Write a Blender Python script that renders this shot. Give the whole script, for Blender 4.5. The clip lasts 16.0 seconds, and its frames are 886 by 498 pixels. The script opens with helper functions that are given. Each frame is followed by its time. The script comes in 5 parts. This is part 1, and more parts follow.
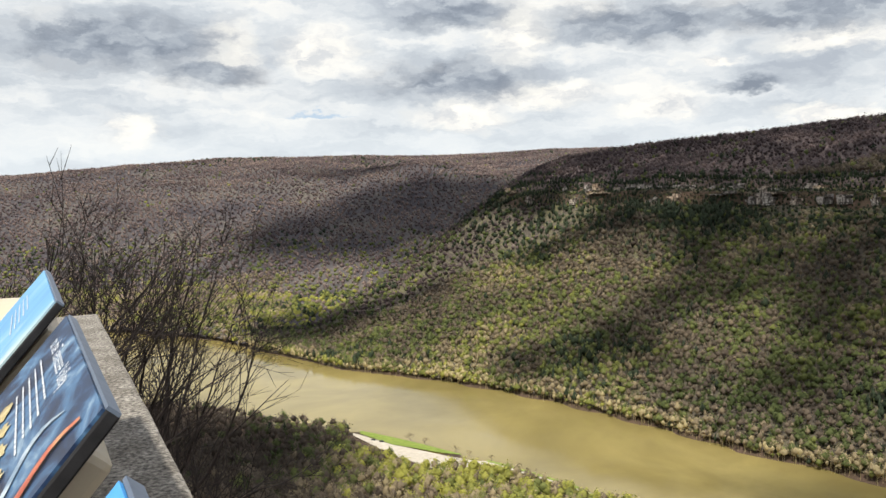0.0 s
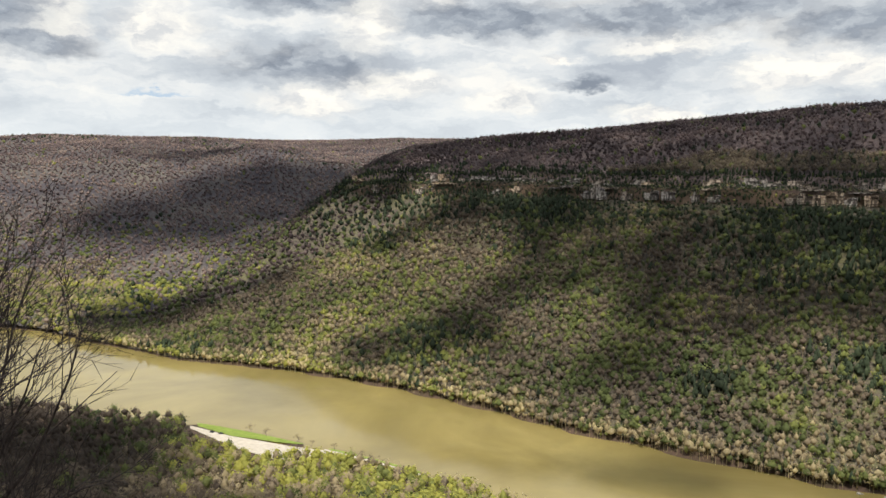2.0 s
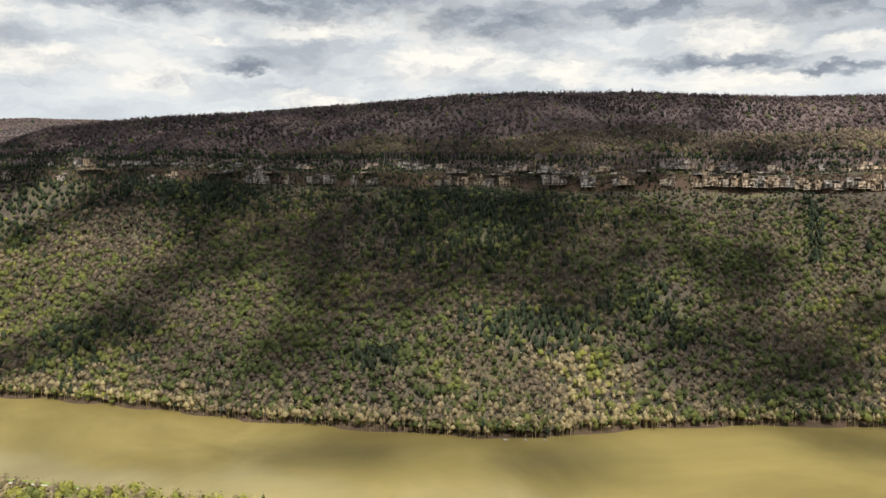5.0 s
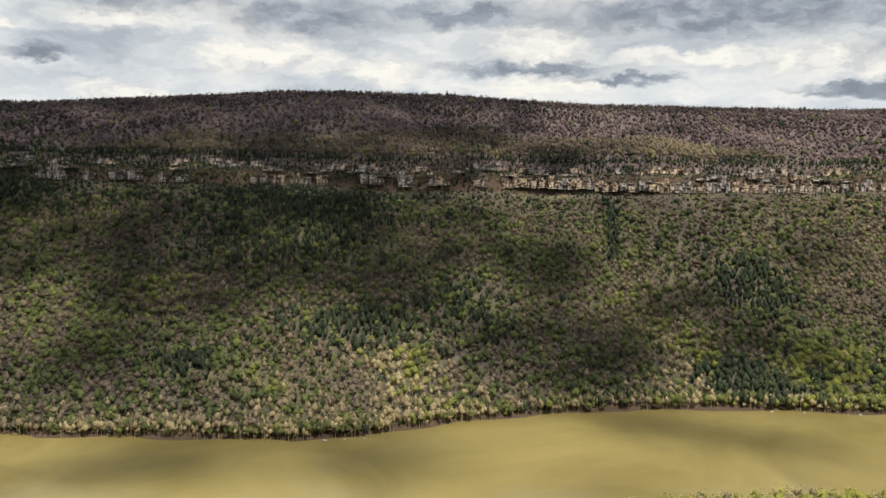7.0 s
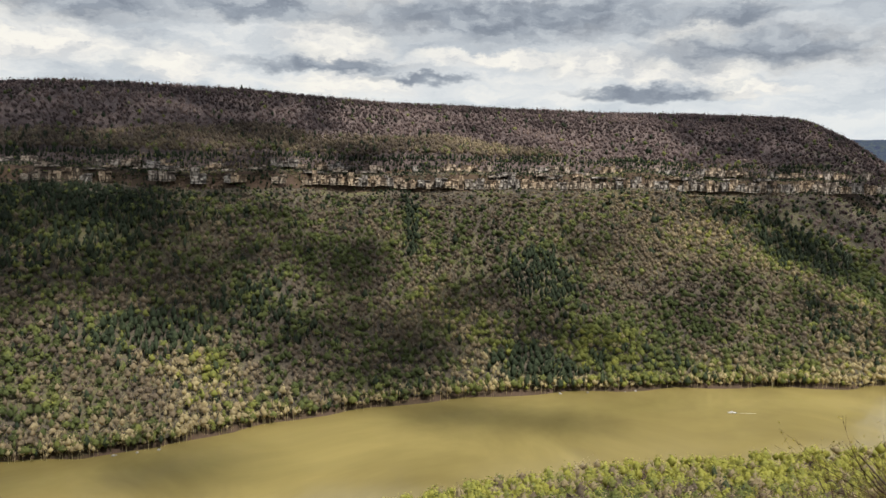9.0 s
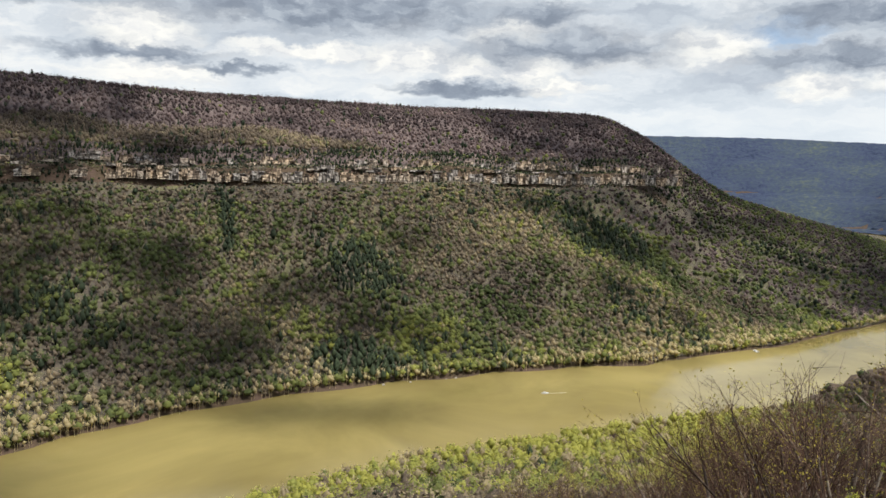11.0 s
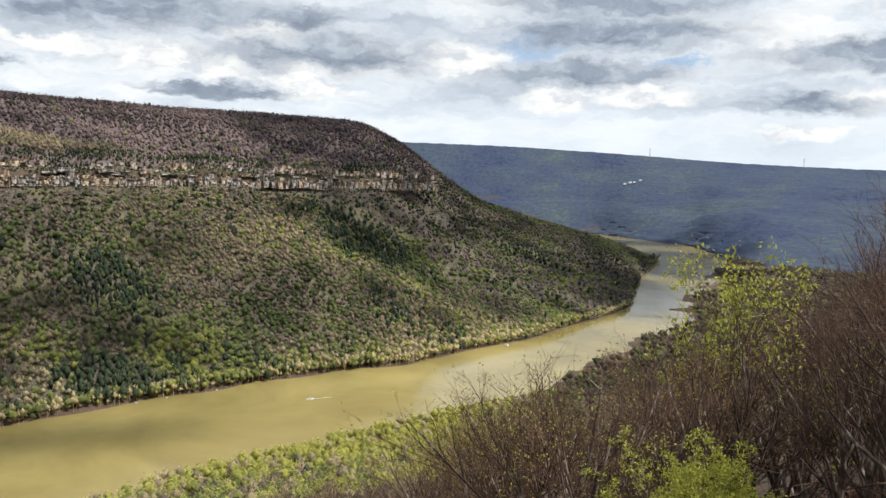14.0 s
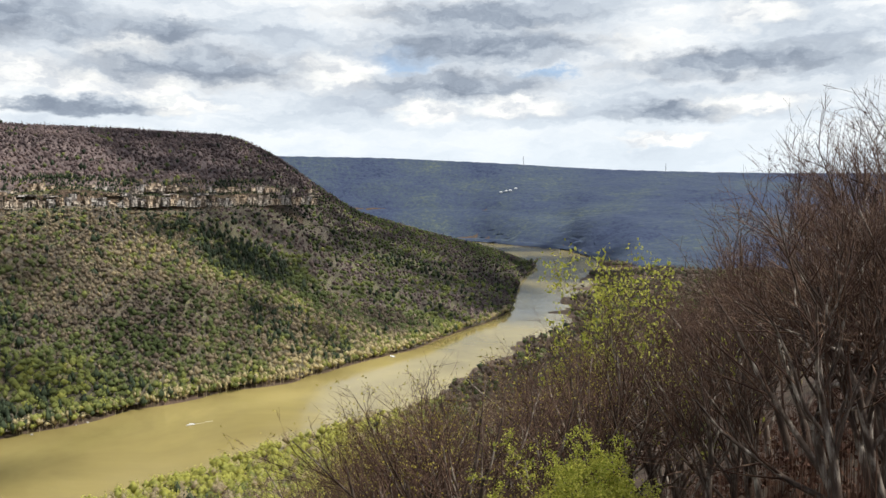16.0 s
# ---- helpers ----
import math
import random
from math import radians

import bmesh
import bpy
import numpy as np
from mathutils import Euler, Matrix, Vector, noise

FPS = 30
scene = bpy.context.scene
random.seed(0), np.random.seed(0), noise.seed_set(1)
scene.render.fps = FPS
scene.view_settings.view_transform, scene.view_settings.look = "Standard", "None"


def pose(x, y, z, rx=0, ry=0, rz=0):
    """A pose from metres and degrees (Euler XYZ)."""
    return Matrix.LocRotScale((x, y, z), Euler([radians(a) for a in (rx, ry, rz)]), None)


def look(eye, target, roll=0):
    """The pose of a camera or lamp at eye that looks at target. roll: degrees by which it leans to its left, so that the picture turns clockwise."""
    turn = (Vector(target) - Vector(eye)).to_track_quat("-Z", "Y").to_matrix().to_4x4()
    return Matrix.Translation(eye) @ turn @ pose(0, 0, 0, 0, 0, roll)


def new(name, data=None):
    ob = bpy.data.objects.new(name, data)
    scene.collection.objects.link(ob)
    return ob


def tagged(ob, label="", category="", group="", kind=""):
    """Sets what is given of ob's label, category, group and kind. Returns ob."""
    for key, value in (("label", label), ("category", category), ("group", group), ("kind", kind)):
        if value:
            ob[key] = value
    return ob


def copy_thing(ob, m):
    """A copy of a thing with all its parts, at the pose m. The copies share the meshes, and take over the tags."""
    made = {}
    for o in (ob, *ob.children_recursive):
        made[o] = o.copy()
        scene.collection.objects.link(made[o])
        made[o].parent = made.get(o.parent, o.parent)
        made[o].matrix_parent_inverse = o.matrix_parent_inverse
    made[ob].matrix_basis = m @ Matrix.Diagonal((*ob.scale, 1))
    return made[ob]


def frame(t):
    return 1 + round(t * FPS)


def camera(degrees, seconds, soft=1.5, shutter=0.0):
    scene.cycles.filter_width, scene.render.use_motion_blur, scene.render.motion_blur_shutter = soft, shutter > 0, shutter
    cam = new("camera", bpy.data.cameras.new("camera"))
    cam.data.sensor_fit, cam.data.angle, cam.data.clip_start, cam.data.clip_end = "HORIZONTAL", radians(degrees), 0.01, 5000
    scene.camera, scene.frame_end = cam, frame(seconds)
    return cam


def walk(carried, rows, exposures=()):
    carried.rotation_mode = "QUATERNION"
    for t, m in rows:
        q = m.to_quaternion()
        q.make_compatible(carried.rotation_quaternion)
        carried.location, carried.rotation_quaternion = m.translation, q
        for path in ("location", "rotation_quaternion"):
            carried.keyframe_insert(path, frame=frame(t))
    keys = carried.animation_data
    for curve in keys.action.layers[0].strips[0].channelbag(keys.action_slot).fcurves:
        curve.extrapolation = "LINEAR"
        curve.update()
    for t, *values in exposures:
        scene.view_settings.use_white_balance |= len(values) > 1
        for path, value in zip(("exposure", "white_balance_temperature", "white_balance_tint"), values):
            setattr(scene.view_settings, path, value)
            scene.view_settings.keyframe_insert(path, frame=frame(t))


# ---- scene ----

# ================= camera and its walk =================
cam = camera(58.12, 16.0)
EYE, ARM = 230.0, 0.5          # eye above the river, arm's length from the turning body
TURNS = [  # seconds, yaw, pitch, roll
    (0.0, 0.00, -3.39, 0.96), (0.5, -2.04, -3.52, 0.83), (1.0, -5.03, -3.54, 0.28), (1.5, -7.90, -3.74, -0.41),
    (2.0, -10.94, -4.27, -0.61), (2.5, -15.27, -4.53, -0.29), (3.0, -19.91, -4.46, 0.15), (3.5, -24.01, -4.65, 0.41),
    (4.0, -27.80, -5.00, 0.36), (6.5, -44.40, -5.24, -0.53), (7.0, -47.71, -5.27, -0.81), (7.5, -51.08, -5.16, -1.03),
    (8.0, -53.90, -4.97, -1.16), (8.5, -57.71, -5.15, -0.96), (9.0, -62.00, -5.27, -0.97), (11.5, -77.69, -5.44, -1.07),
    (12.0, -80.62, -5.22, -1.26), (12.5, -83.55, -5.07, -1.54), (13.0, -86.23, -5.21, -1.72), (13.5, -89.02, -5.19, -1.58),
    (14.0, -91.89, -4.87, -1.33), (14.5, -94.28, -4.64, -0.86), (15.0, -96.71, -4.44, -0.32), (15.5, -98.87, -4.20, 0.20),
    (16.0, -100.55, -3.96, 0.33),
]
walk(cam, [(t, pose(ARM * math.sin(radians(-yaw)), ARM * math.cos(radians(yaw)), EYE, 90 + pitch, roll, yaw)) for t, yaw, pitch, roll in TURNS],
     [(0.0, 0.12, 6400, 10), (3.0, 0.05, 6450, 10), (7.0, -0.05, 6450, 10), (9.0, -0.10, 6400, 10), (12.5, 0.14, 6100, 10), (16.0, 0.16, 6150, 10)])

# ================= world, sun =================
SUN_AZ, SUN_EL = 200.0, 56.0    # clockwise from +y; degrees
world = bpy.data.worlds.new("sky")
scene.world = world
world.use_nodes = True


# clouds that stand over the gorge: bearing, height over the horizon, half width and half height, degrees
GREY_BASES = [(-21.7, 10.8, 6.2, 1.7), (-16.1, 8.9, 2.9, 0.8), (0.9, 8.5, 5.0, 1.2), (1.3, 13.0, 3.8, 1.0), (13.7, 12.0, 5.4, 1.2), (26.6, 11.9, 8.8, 1.2), (20.6, 7.4, 1.9, 0.4), (38.1, 10.7, 5.0, 1.2),
              (48.9, 10.9, 5.4, 0.8), (53.7, 7.5, 5.4, 0.4), (66.4, 11.0, 11.7, 1.4), (83.4, 8.6, 6.7, 1.2), (60.1, 6.7, 2.9, 0.3), (74.4, 5.9, 3.3, 0.3), (81.8, 10.9, 2.9, 0.9),
              (101.6, 7.7, 5.8, 0.8), (103.6, 10.3, 7.5, 1.1), (103.3, 12.3, 7.5, 0.8), (120.4, 8.6, 7.1, 0.8), (116.1, 5.5, 3.3, 0.5), (76.9, 5.7, 3.8, 0.3)]
WHITE_HEAPS = [(-14.7, 10.6, 1.9, 1.9), (-8.4, 10.6, 2.7, 1.5), (5.3, 11.6, 2.3, 1.9), (26.0, 10.0, 3.3, 0.7), (6.9, 7.5, 4.2, 0.9), (15.3, 6.4, 2.5, 0.8), (26.1, 5.3, 3.1, 0.6), (-21.0, 5.3, 2.1, 1.0),
               (1.3, 6.0, 3.3, 0.9), (32.7, 7.8, 1.9, 1.2), (19.1, 9.2, 1.3, 0.3), (36.2, 7.9, 5.0, 1.0), (43.5, 7.1, 2.1, 1.1), (54.3, 9.2, 3.3, 1.4), (55.1, 6.2, 4.2, 0.8)]
WHITE_HEAPS_EAST = [(65.3, 8.2, 5.4, 0.5), (72.4, 7.8, 3.8, 1.0), (80.6, 6.8, 2.9, 0.6), (83.1, 5.9, 2.9, 0.4), (79.5, 9.3, 2.9, 1.2), (76.3, 7.2, 2.5, 0.8), (100.0, 5.9, 2.5, 0.7), (105.8, 6.2, 2.9, 0.8),
                    (92.9, 8.4, 2.9, 1.2), (120.8, 5.8, 3.8, 0.7), (115.8, 3.7, 2.9, 0.4), (121.8, 11.5, 2.5, 0.7)]
BLUE_GAPS = [(97.7, 9.3, 2.4, 0.8), (108.2, 8.4, 1.8, 0.35), (-8.9, 6.2, 2.1, 0.2)]


def sky_nodes(w):
    nt = w.node_tree
    nt.nodes.clear()
    N, L = nt.nodes.new, nt.links.new
    out, bg = N("ShaderNodeOutputWorld"), N("ShaderNodeBackground")
    sky = N("ShaderNodeTexSky")
    sky.sky_type, sky.sun_disc = "NISHITA", False
    sky.sun_elevation, sky.sun_rotation = radians(SUN_EL), radians(SUN_AZ)
    sky.air_density, sky.dust_density = 1.0, 1.5
    geo, sep = N("ShaderNodeTexCoord"), N("ShaderNodeSeparateXYZ")
    L(geo.outputs["Generated"], sep.inputs[0])

    def math_node(op, a, b=None, c=None):
        n = N("ShaderNodeMath")
        n.operation = op
        for k, v in enumerate((a, b, c)):
            if v is None:
                continue
            if isinstance(v, (int, float)):
                n.inputs[k].default_value = v
            else:
                L(v, n.inputs[k])
        return n.outputs[0]

    def vector_node(op, a, b=None, c=None, out_name="Vector"):
        n = N("ShaderNodeVectorMath")
        n.operation = op
        for k, v in enumerate((a, b, c)):
            if v is None:
                continue
            if isinstance(v, tuple):
                n.inputs[k].default_value = v
            else:
                L(v, n.inputs[k])
        return n.outputs[out_name]

    def noise_at(where, scale, detail, rough, dist=0.0, name="Fac"):
        n = N("ShaderNodeTexNoise")
        L(where, n.inputs["Vector"])
        n.inputs["Scale"].default_value, n.inputs["Detail"].default_value = scale, detail
        n.inputs["Roughness"].default_value, n.inputs["Distortion"].default_value = rough, dist
        return n.outputs[name]

    def ramp(fac, stops):
        n = N("ShaderNodeValToRGB")
        els = n.color_ramp.elements
        while len(els) < len(stops):
            els.new(0.5)
        for e, (p, c) in zip(els, stops):
            e.position, e.color = p, (*c, 1)
        L(fac, n.inputs[0])
        return n.outputs["Color"]

    def mix(fac, a, b):
        n = N("ShaderNodeMix")
        n.data_type = "RGBA"
        for s, v in ((n.inputs["Factor"], fac), (n.inputs["A"], a), (n.inputs["B"], b)):
            if isinstance(v, (int, float)):
                s.default_value = v
            elif isinstance(v, tuple):
                s.default_value = (*v, 1)
            else:
                L(v, s)
        return n.outputs["Result"]

    def fade(value, start, end):
        n = N("ShaderNodeMapRange")
        n.interpolation_type = "SMOOTHSTEP"
        L(value, n.inputs["Value"])
        n.inputs["From Min"].default_value, n.inputs["From Max"].default_value = start, end
        return n.outputs[0]

    z = math_node("MAXIMUM", sep.outputs[2], 0.0)
    bearing = math_node("MULTIPLY", math_node("ARCTAN2", sep.outputs[0], sep.outputs[1]), 57.296)
    rise = math_node("MULTIPLY", math_node("ARCSINE", sep.outputs[2]), 57.296)
    com = N("ShaderNodeCombineXYZ")
    L(bearing, com.inputs[0]), L(rise, com.inputs[1])
    plain = com.outputs[0]
    # billows: broad swells and fine curls push the outlines about
    wide = vector_node("MULTIPLY", plain, (0.17, 0.34, 0.0))
    swell = vector_node("SUBTRACT", noise_at(wide, 1.0, 2, 0.5, name="Color"), (0.5, 0.5, 0.5))
    curl = vector_node("SUBTRACT", noise_at(wide, 2.6, 8, 0.62, name="Color"), (0.5, 0.5, 0.5))
    bent = vector_node("MULTIPLY_ADD", swell, (2.4, 0.9, 0.0), vector_node("MULTIPLY_ADD", curl, (4.2, 2.6, 0.0), plain))

    def nearest(rows):
        low = None
        for a, e, hw, hh in rows:
            d = vector_node("LENGTH", vector_node("MULTIPLY_ADD", bent, (1 / hw, 1 / hh, 0.0), (-a / hw, -e / hh, 0.0)), out_name="Value")
            low = d if low is None else math_node("SMOOTH_MIN", low, d, 0.25)
        return low

    # the closed layer behind: thin pale cloud with greyer folds
    folds = noise_at(vector_node("MULTIPLY", bent, (0.10, 0.42, 0.0)), 1.0, 5, 0.55)
    layer = ramp(folds, [(0.32, (0.46, 0.50, 0.55)), (0.44, (0.62, 0.66, 0.69)), (0.54, (0.78, 0.80, 0.80)), (0.66, (0.95, 0.93, 0.87))])
    skyc = N("ShaderNodeMix")
    skyc.data_type, skyc.blend_type = "RGBA", "MULTIPLY"
    skyc.inputs["Factor"].default_value = 1.0
    L(sky.outputs[0], skyc.inputs["A"])
    skyc.inputs["B"].default_value = (0.10, 0.10, 0.10, 1)
    fine = noise_at(vector_node("MULTIPLY", bent, (0.17, 0.38, 0.0)), 2.4, 5, 0.52)
    gap = math_node("MULTIPLY", fade(nearest(BLUE_GAPS), 1.6, 0.5), 0.95)
    col = mix(gap, layer, mix(0.5, skyc.outputs["Result"], (0.52, 0.68, 0.90)))
    low = ramp(z, [(0.0, (0.9, 0.9, 0.9)), (0.06, (0.55, 0.55, 0.55)), (0.13, (0, 0, 0))])
    col = mix(low, col, (0.80, 0.85, 0.87))
    heaps = math_node("SMOOTH_MIN", nearest(WHITE_HEAPS), nearest(WHITE_HEAPS_EAST), 0.25)
    bright = ramp(fine, [(0.36, (0.70, 0.71, 0.71)), (0.47, (0.90, 0.88, 0.83)), (0.58, (1.04, 1.00, 0.90))])
    col = mix(math_node("MULTIPLY", fade(heaps, 1.55, 0.45), 0.95), col, bright)
    dull = ramp(fine, [(0.36, (0.235, 0.270, 0.325)), (0.50, (0.33, 0.37, 0.425)), (0.64, (0.49, 0.53, 0.57))])
    col = mix(math_node("MULTIPLY", fade(nearest(GREY_BASES), 1.75, 0.45), 0.95), col, dull)
    # overhead one looks at the thick shaded bases of the layer
    top = ramp(z, [(0.0, (0, 0, 0)), (0.22, (0, 0, 0)), (0.6, (1, 1, 1))])
    col = mix(top, col, mix(0.6, col, (0.43, 0.48, 0.62)))
    L(col, bg.inputs["Color"])
    bg.inputs["Strength"].default_value = 1.0
    L(bg.outputs[0], out.inputs[0])


sky_nodes(world)
sun = new("sun", bpy.data.lights.new("sun", "SUN"))
sun.data.energy, sun.data.angle, sun.data.color = 5.0, radians(2.2), (1.0, 0.94, 0.84)
_az, _el = radians(SUN_AZ), radians(SUN_EL)
SUN_DIR = Vector((math.sin(_az) * math.cos(_el), math.cos(_az) * math.cos(_el), math.sin(_el)))
sun.matrix_world = look((0, 0, 900), Vector((0, 0, 900)) - SUN_DIR)


# ================= materials =================
def material(name, rough=0.9, metal=0.0, spec=0.3):
    m = bpy.data.materials.new(name)
    m.use_nodes = True
    b = m.node_tree.nodes["Principled BSDF"]
    b.inputs["Roughness"].default_value, b.inputs["Metallic"].default_value = rough, metal
    b.inputs["Specular IOR Level"].default_value = spec
    return m, m.node_tree, b


def ramp_node(nt, fac, stops):
    n = nt.nodes.new("ShaderNodeValToRGB")
    els = n.color_ramp.elements
    while len(els) < len(stops):
        els.new(0.5)
    for e, (p, c) in zip(els, stops):
        e.position, e.color = p, (*c, 1)
    nt.links.new(fac, n.inputs[0])
    return n.outputs["Color"]


def noise_node(nt, scale, detail=5, rough=0.6, space="Object", dist=0.0, stretch=None):
    tc, n = nt.nodes.new("ShaderNodeTexCoord"), nt.nodes.new("ShaderNodeTexNoise")
    n.inputs["Scale"].default_value, n.inputs["Detail"].default_value = scale, detail
    n.inputs["Roughness"].default_value, n.inputs["Distortion"].default_value = rough, dist
    v = tc.outputs[space]
    if stretch:
        mp = nt.nodes.new("ShaderNodeMapping")
        mp.inputs["Scale"].default_value = stretch
        nt.links.new(v, mp.inputs[0])
        v = mp.outputs[0]
    nt.links.new(v, n.inputs["Vector"])
    return n.outputs["Fac"]


def mix_node(nt, fac, a, b, blend="MIX"):
    n = nt.nodes.new("ShaderNodeMix")
    n.data_type, n.blend_type = "RGBA", blend
    for s, v in ((n.inputs["Factor"], fac), (n.inputs["A"], a), (n.inputs["B"], b)):
        if isinstance(v, (int, float)):
            s.default_value = v
        elif isinstance(v, tuple):
            s.default_value = (*v, 1)
        else:
            nt.links.new(v, s)
    return n.outputs["Result"]


def bump_node(nt, b, height, strength=0.4, distance=0.01):
    n = nt.nodes.new("ShaderNodeBump")
    n.inputs["Strength"].default_value, n.inputs["Distance"].default_value = strength, distance
    nt.links.new(height, n.inputs["Height"])
    nt.links.new(n.outputs[0], b.inputs["Normal"])


def noisy(name, stops, scale, rough=0.9, detail=6, bump=0.3, dist=0.02, metal=0.0, spec=0.3, second=None, stretch=None):
    """Two scales of noise through one ramp, with relief."""
    m, nt, b = material(name, rough, metal, spec)
    f1 = noise_node(nt, scale, detail, 0.65, stretch=stretch)
    c = ramp_node(nt, f1, stops)
    if second:
        sc, dark = second
        f2 = noise_node(nt, sc, 4, 0.6)
        c = mix_node(nt, ramp_node(nt, f2, [(0.4, (0, 0, 0)), (0.62, (1, 1, 1))]), c, mix_node(nt, 1.0, c, dark, "MULTIPLY"))
    nt.links.new(c, b.inputs["Base Color"])
    if bump:
        bump_node(nt, b, f1, bump, dist)
    return m


def toned(name, stops, rough=0.85, through_light=0.0):
    """Foliage and bark: the colour runs over the plant's own tone value."""
    m, nt, b = material(name, rough, 0.0, 0.15)
    at = nt.nodes.new("ShaderNodeAttribute")
    at.attribute_name = "tone"
    geo = nt.nodes.new("ShaderNodeNewGeometry")
    ad = nt.nodes.new("ShaderNodeMath")
    ad.operation = "MULTIPLY_ADD"
    nt.links.new(geo.outputs["Random Per Island"], ad.inputs[0])
    ad.inputs[1].default_value = 0.16
    nt.links.new(at.outputs["Fac"], ad.inputs[2])
    sb = nt.nodes.new("ShaderNodeMath")
    sb.operation = "SUBTRACT"
    nt.links.new(ad.outputs[0], sb.inputs[0])
    sb.inputs[1].default_value = 0.08
    c = ramp_node(nt, sb.outputs[0], stops)
    nt.links.new(c, b.inputs["Base Color"])
    if through_light:
        tr, mx = nt.nodes.new("ShaderNodeBsdfTranslucent"), nt.nodes.new("ShaderNodeMixShader")
        nt.links.new(c, tr.inputs[0])
        mx.inputs[0].default_value = through_light
        nt.links.new(b.outputs[0], mx.inputs[1]), nt.links.new(tr.outputs[0], mx.inputs[2])
        nt.links.new(mx.outputs[0], nt.nodes["Material Output"].inputs[0])
    return m


MAT_GROUND = noisy("leaf_litter", [(0.3, (0.045, 0.029, 0.021)), (0.5, (0.092, 0.060, 0.042)), (0.7, (0.165, 0.112, 0.078))], 0.9, bump=0.6, dist=0.3, second=(0.05, (0.7, 0.75, 0.6)), detail=9)
MAT_BARE = toned("bare_twigs", [(0.0, (0.105, 0.084, 0.066)), (0.35, (0.235, 0.188, 0.136)), (0.65, (0.415, 0.340, 0.208)), (1.0, (0.640, 0.550, 0.310))], 0.85, 0.5)
# mauve twigs, with some extra blue painted in for haze
MAT_BARE_HIGH = toned("mauve_bare_twigs", [(0.0, (0.085, 0.065, 0.064)), (0.35, (0.220, 0.167, 0.158)), (0.65, (0.350, 0.268, 0.236)), (1.0, (0.460, 0.370, 0.290))], 0.85, 0.5)
MAT_LEAF = toned("spring_leaves", [(0.0, (0.072, 0.094, 0.036)), (0.35, (0.165, 0.192, 0.072)), (0.65, (0.305, 0.325, 0.094)), (1.0, (0.540, 0.510, 0.115))], 0.8, 0.5)
MAT_FRESH = toned("fresh_lime_leaves", [(0.0, (0.12, 0.15, 0.020)), (0.5, (0.28, 0.31, 0.045)), (1.0, (0.52, 0.50, 0.10))], 0.7, 0.45)
MAT_PINE = toned("evergreen_needles", [(0.0, (0.016, 0.022, 0.013)), (0.5, (0.032, 0.044, 0.024)), (1.0, (0.060, 0.076, 0.036))])


def canopy_material(name, stops, grain, patch):
    """Closed woods seen from afar: crowns of several kinds side by side."""
    m, nt, b = material(name, 0.9, 0.0, 0.1)
    f1, f2 = noise_node(nt, grain, 3, 0.7), noise_node(nt, patch, 4, 0.6)
    ad = nt.nodes.new("ShaderNodeMath")
    ad.operation = "MULTIPLY_ADD"
    nt.links.new(f1, ad.inputs[0])
    ad.inputs[1].default_value = 0.9
    sc = nt.nodes.new("ShaderNodeMath")
    sc.operation = "MULTIPLY_ADD"
    nt.links.new(f2, sc.inputs[0])
    sc.inputs[1].default_value, sc.inputs[2].default_value = 0.8, -0.35
    nt.links.new(sc.outputs[0], ad.inputs[2])
    nt.links.new(ramp_node(nt, ad.outputs[0], stops), b.inputs["Base Color"])
    bump_node(nt, b, f1, 1.0, 4.0)
    return m


MAT_CANOPY = canopy_material("closed_spring_woods", [(0.22, (0.030, 0.030, 0.022)), (0.36, (0.075, 0.064, 0.052)), (0.50, (0.120, 0.102, 0.078)), (0.62, (0.125, 0.120, 0.062)), (0.8, (0.19, 0.18, 0.09))], 0.16, 0.012)
# bare ridge woods; blue raised a little as painted haze
MAT_CANOPY_BARE = canopy_material("closed_bare_woods", [(0.22, (0.034, 0.027, 0.027)), (0.36, (0.100, 0.077, 0.074)), (0.55, (0.150, 0.116, 0.107)), (0.8, (0.20, 0.157, 0.138))], 0.12, 0.008)
# cool tint here paints the shade and haze of the far valley
MAT_CANOPY_LEFT = canopy_material("closed_valley_woods", [(0.22, (0.022, 0.023, 0.025)), (0.38, (0.064, 0.056, 0.062)), (0.55, (0.096, 0.086, 0.082)), (0.8, (0.17, 0.15, 0.11))], 0.07, 0.005)
# blue of the distant haze is painted into this woods colour
MAT_CANOPY_HAZED = canopy_material("haze_blue_distant_woods", [(0.22, (0.020, 0.030, 0.056)), (0.40, (0.042, 0.055, 0.096)), (0.58, (0.054, 0.071, 0.096)), (0.80, (0.095, 0.115, 0.090))], 0.05, 0.0022)
NEAR_WOODS = (MAT_BARE, MAT_LEAF, MAT_PINE)
HIGH_WOODS = (MAT_BARE_HIGH, MAT_LEAF, MAT_PINE)
# grey bark; its palest patches are painted highlights of sunlit limbs
MAT_BARK = noisy("grey_bark", [(0.34, (0.030, 0.020, 0.015)), (0.52, (0.090, 0.064, 0.047)), (0.68, (0.42, 0.37, 0.30))], 3.0, bump=0.6, dist=0.01, stretch=(1, 1, 0.25))
MAT_TWIG = noisy("brown_twigs", [(0.36, (0.036, 0.018, 0.012)), (0.52, (0.075, 0.040, 0.025)), (0.66, (0.21, 0.135, 0.085))], 1.1, bump=0.0)
# bark with the shade of the left-hand trees painted into its colour
MAT_SHADE_TWIG = noisy("shade_darkened_bark", [(0.3, (0.012, 0.009, 0.008)), (0.6, (0.026, 0.019, 0.016)), (0.8, (0.07, 0.058, 0.050))], 3.0, bump=0.0)
MAT_BUD = toned("yellow_buds", [(0.0, (0.10, 0.075, 0.015)), (0.5, (0.23, 0.185, 0.035)), (1.0, (0.42, 0.36, 0.07))], 0.8, 0.35)
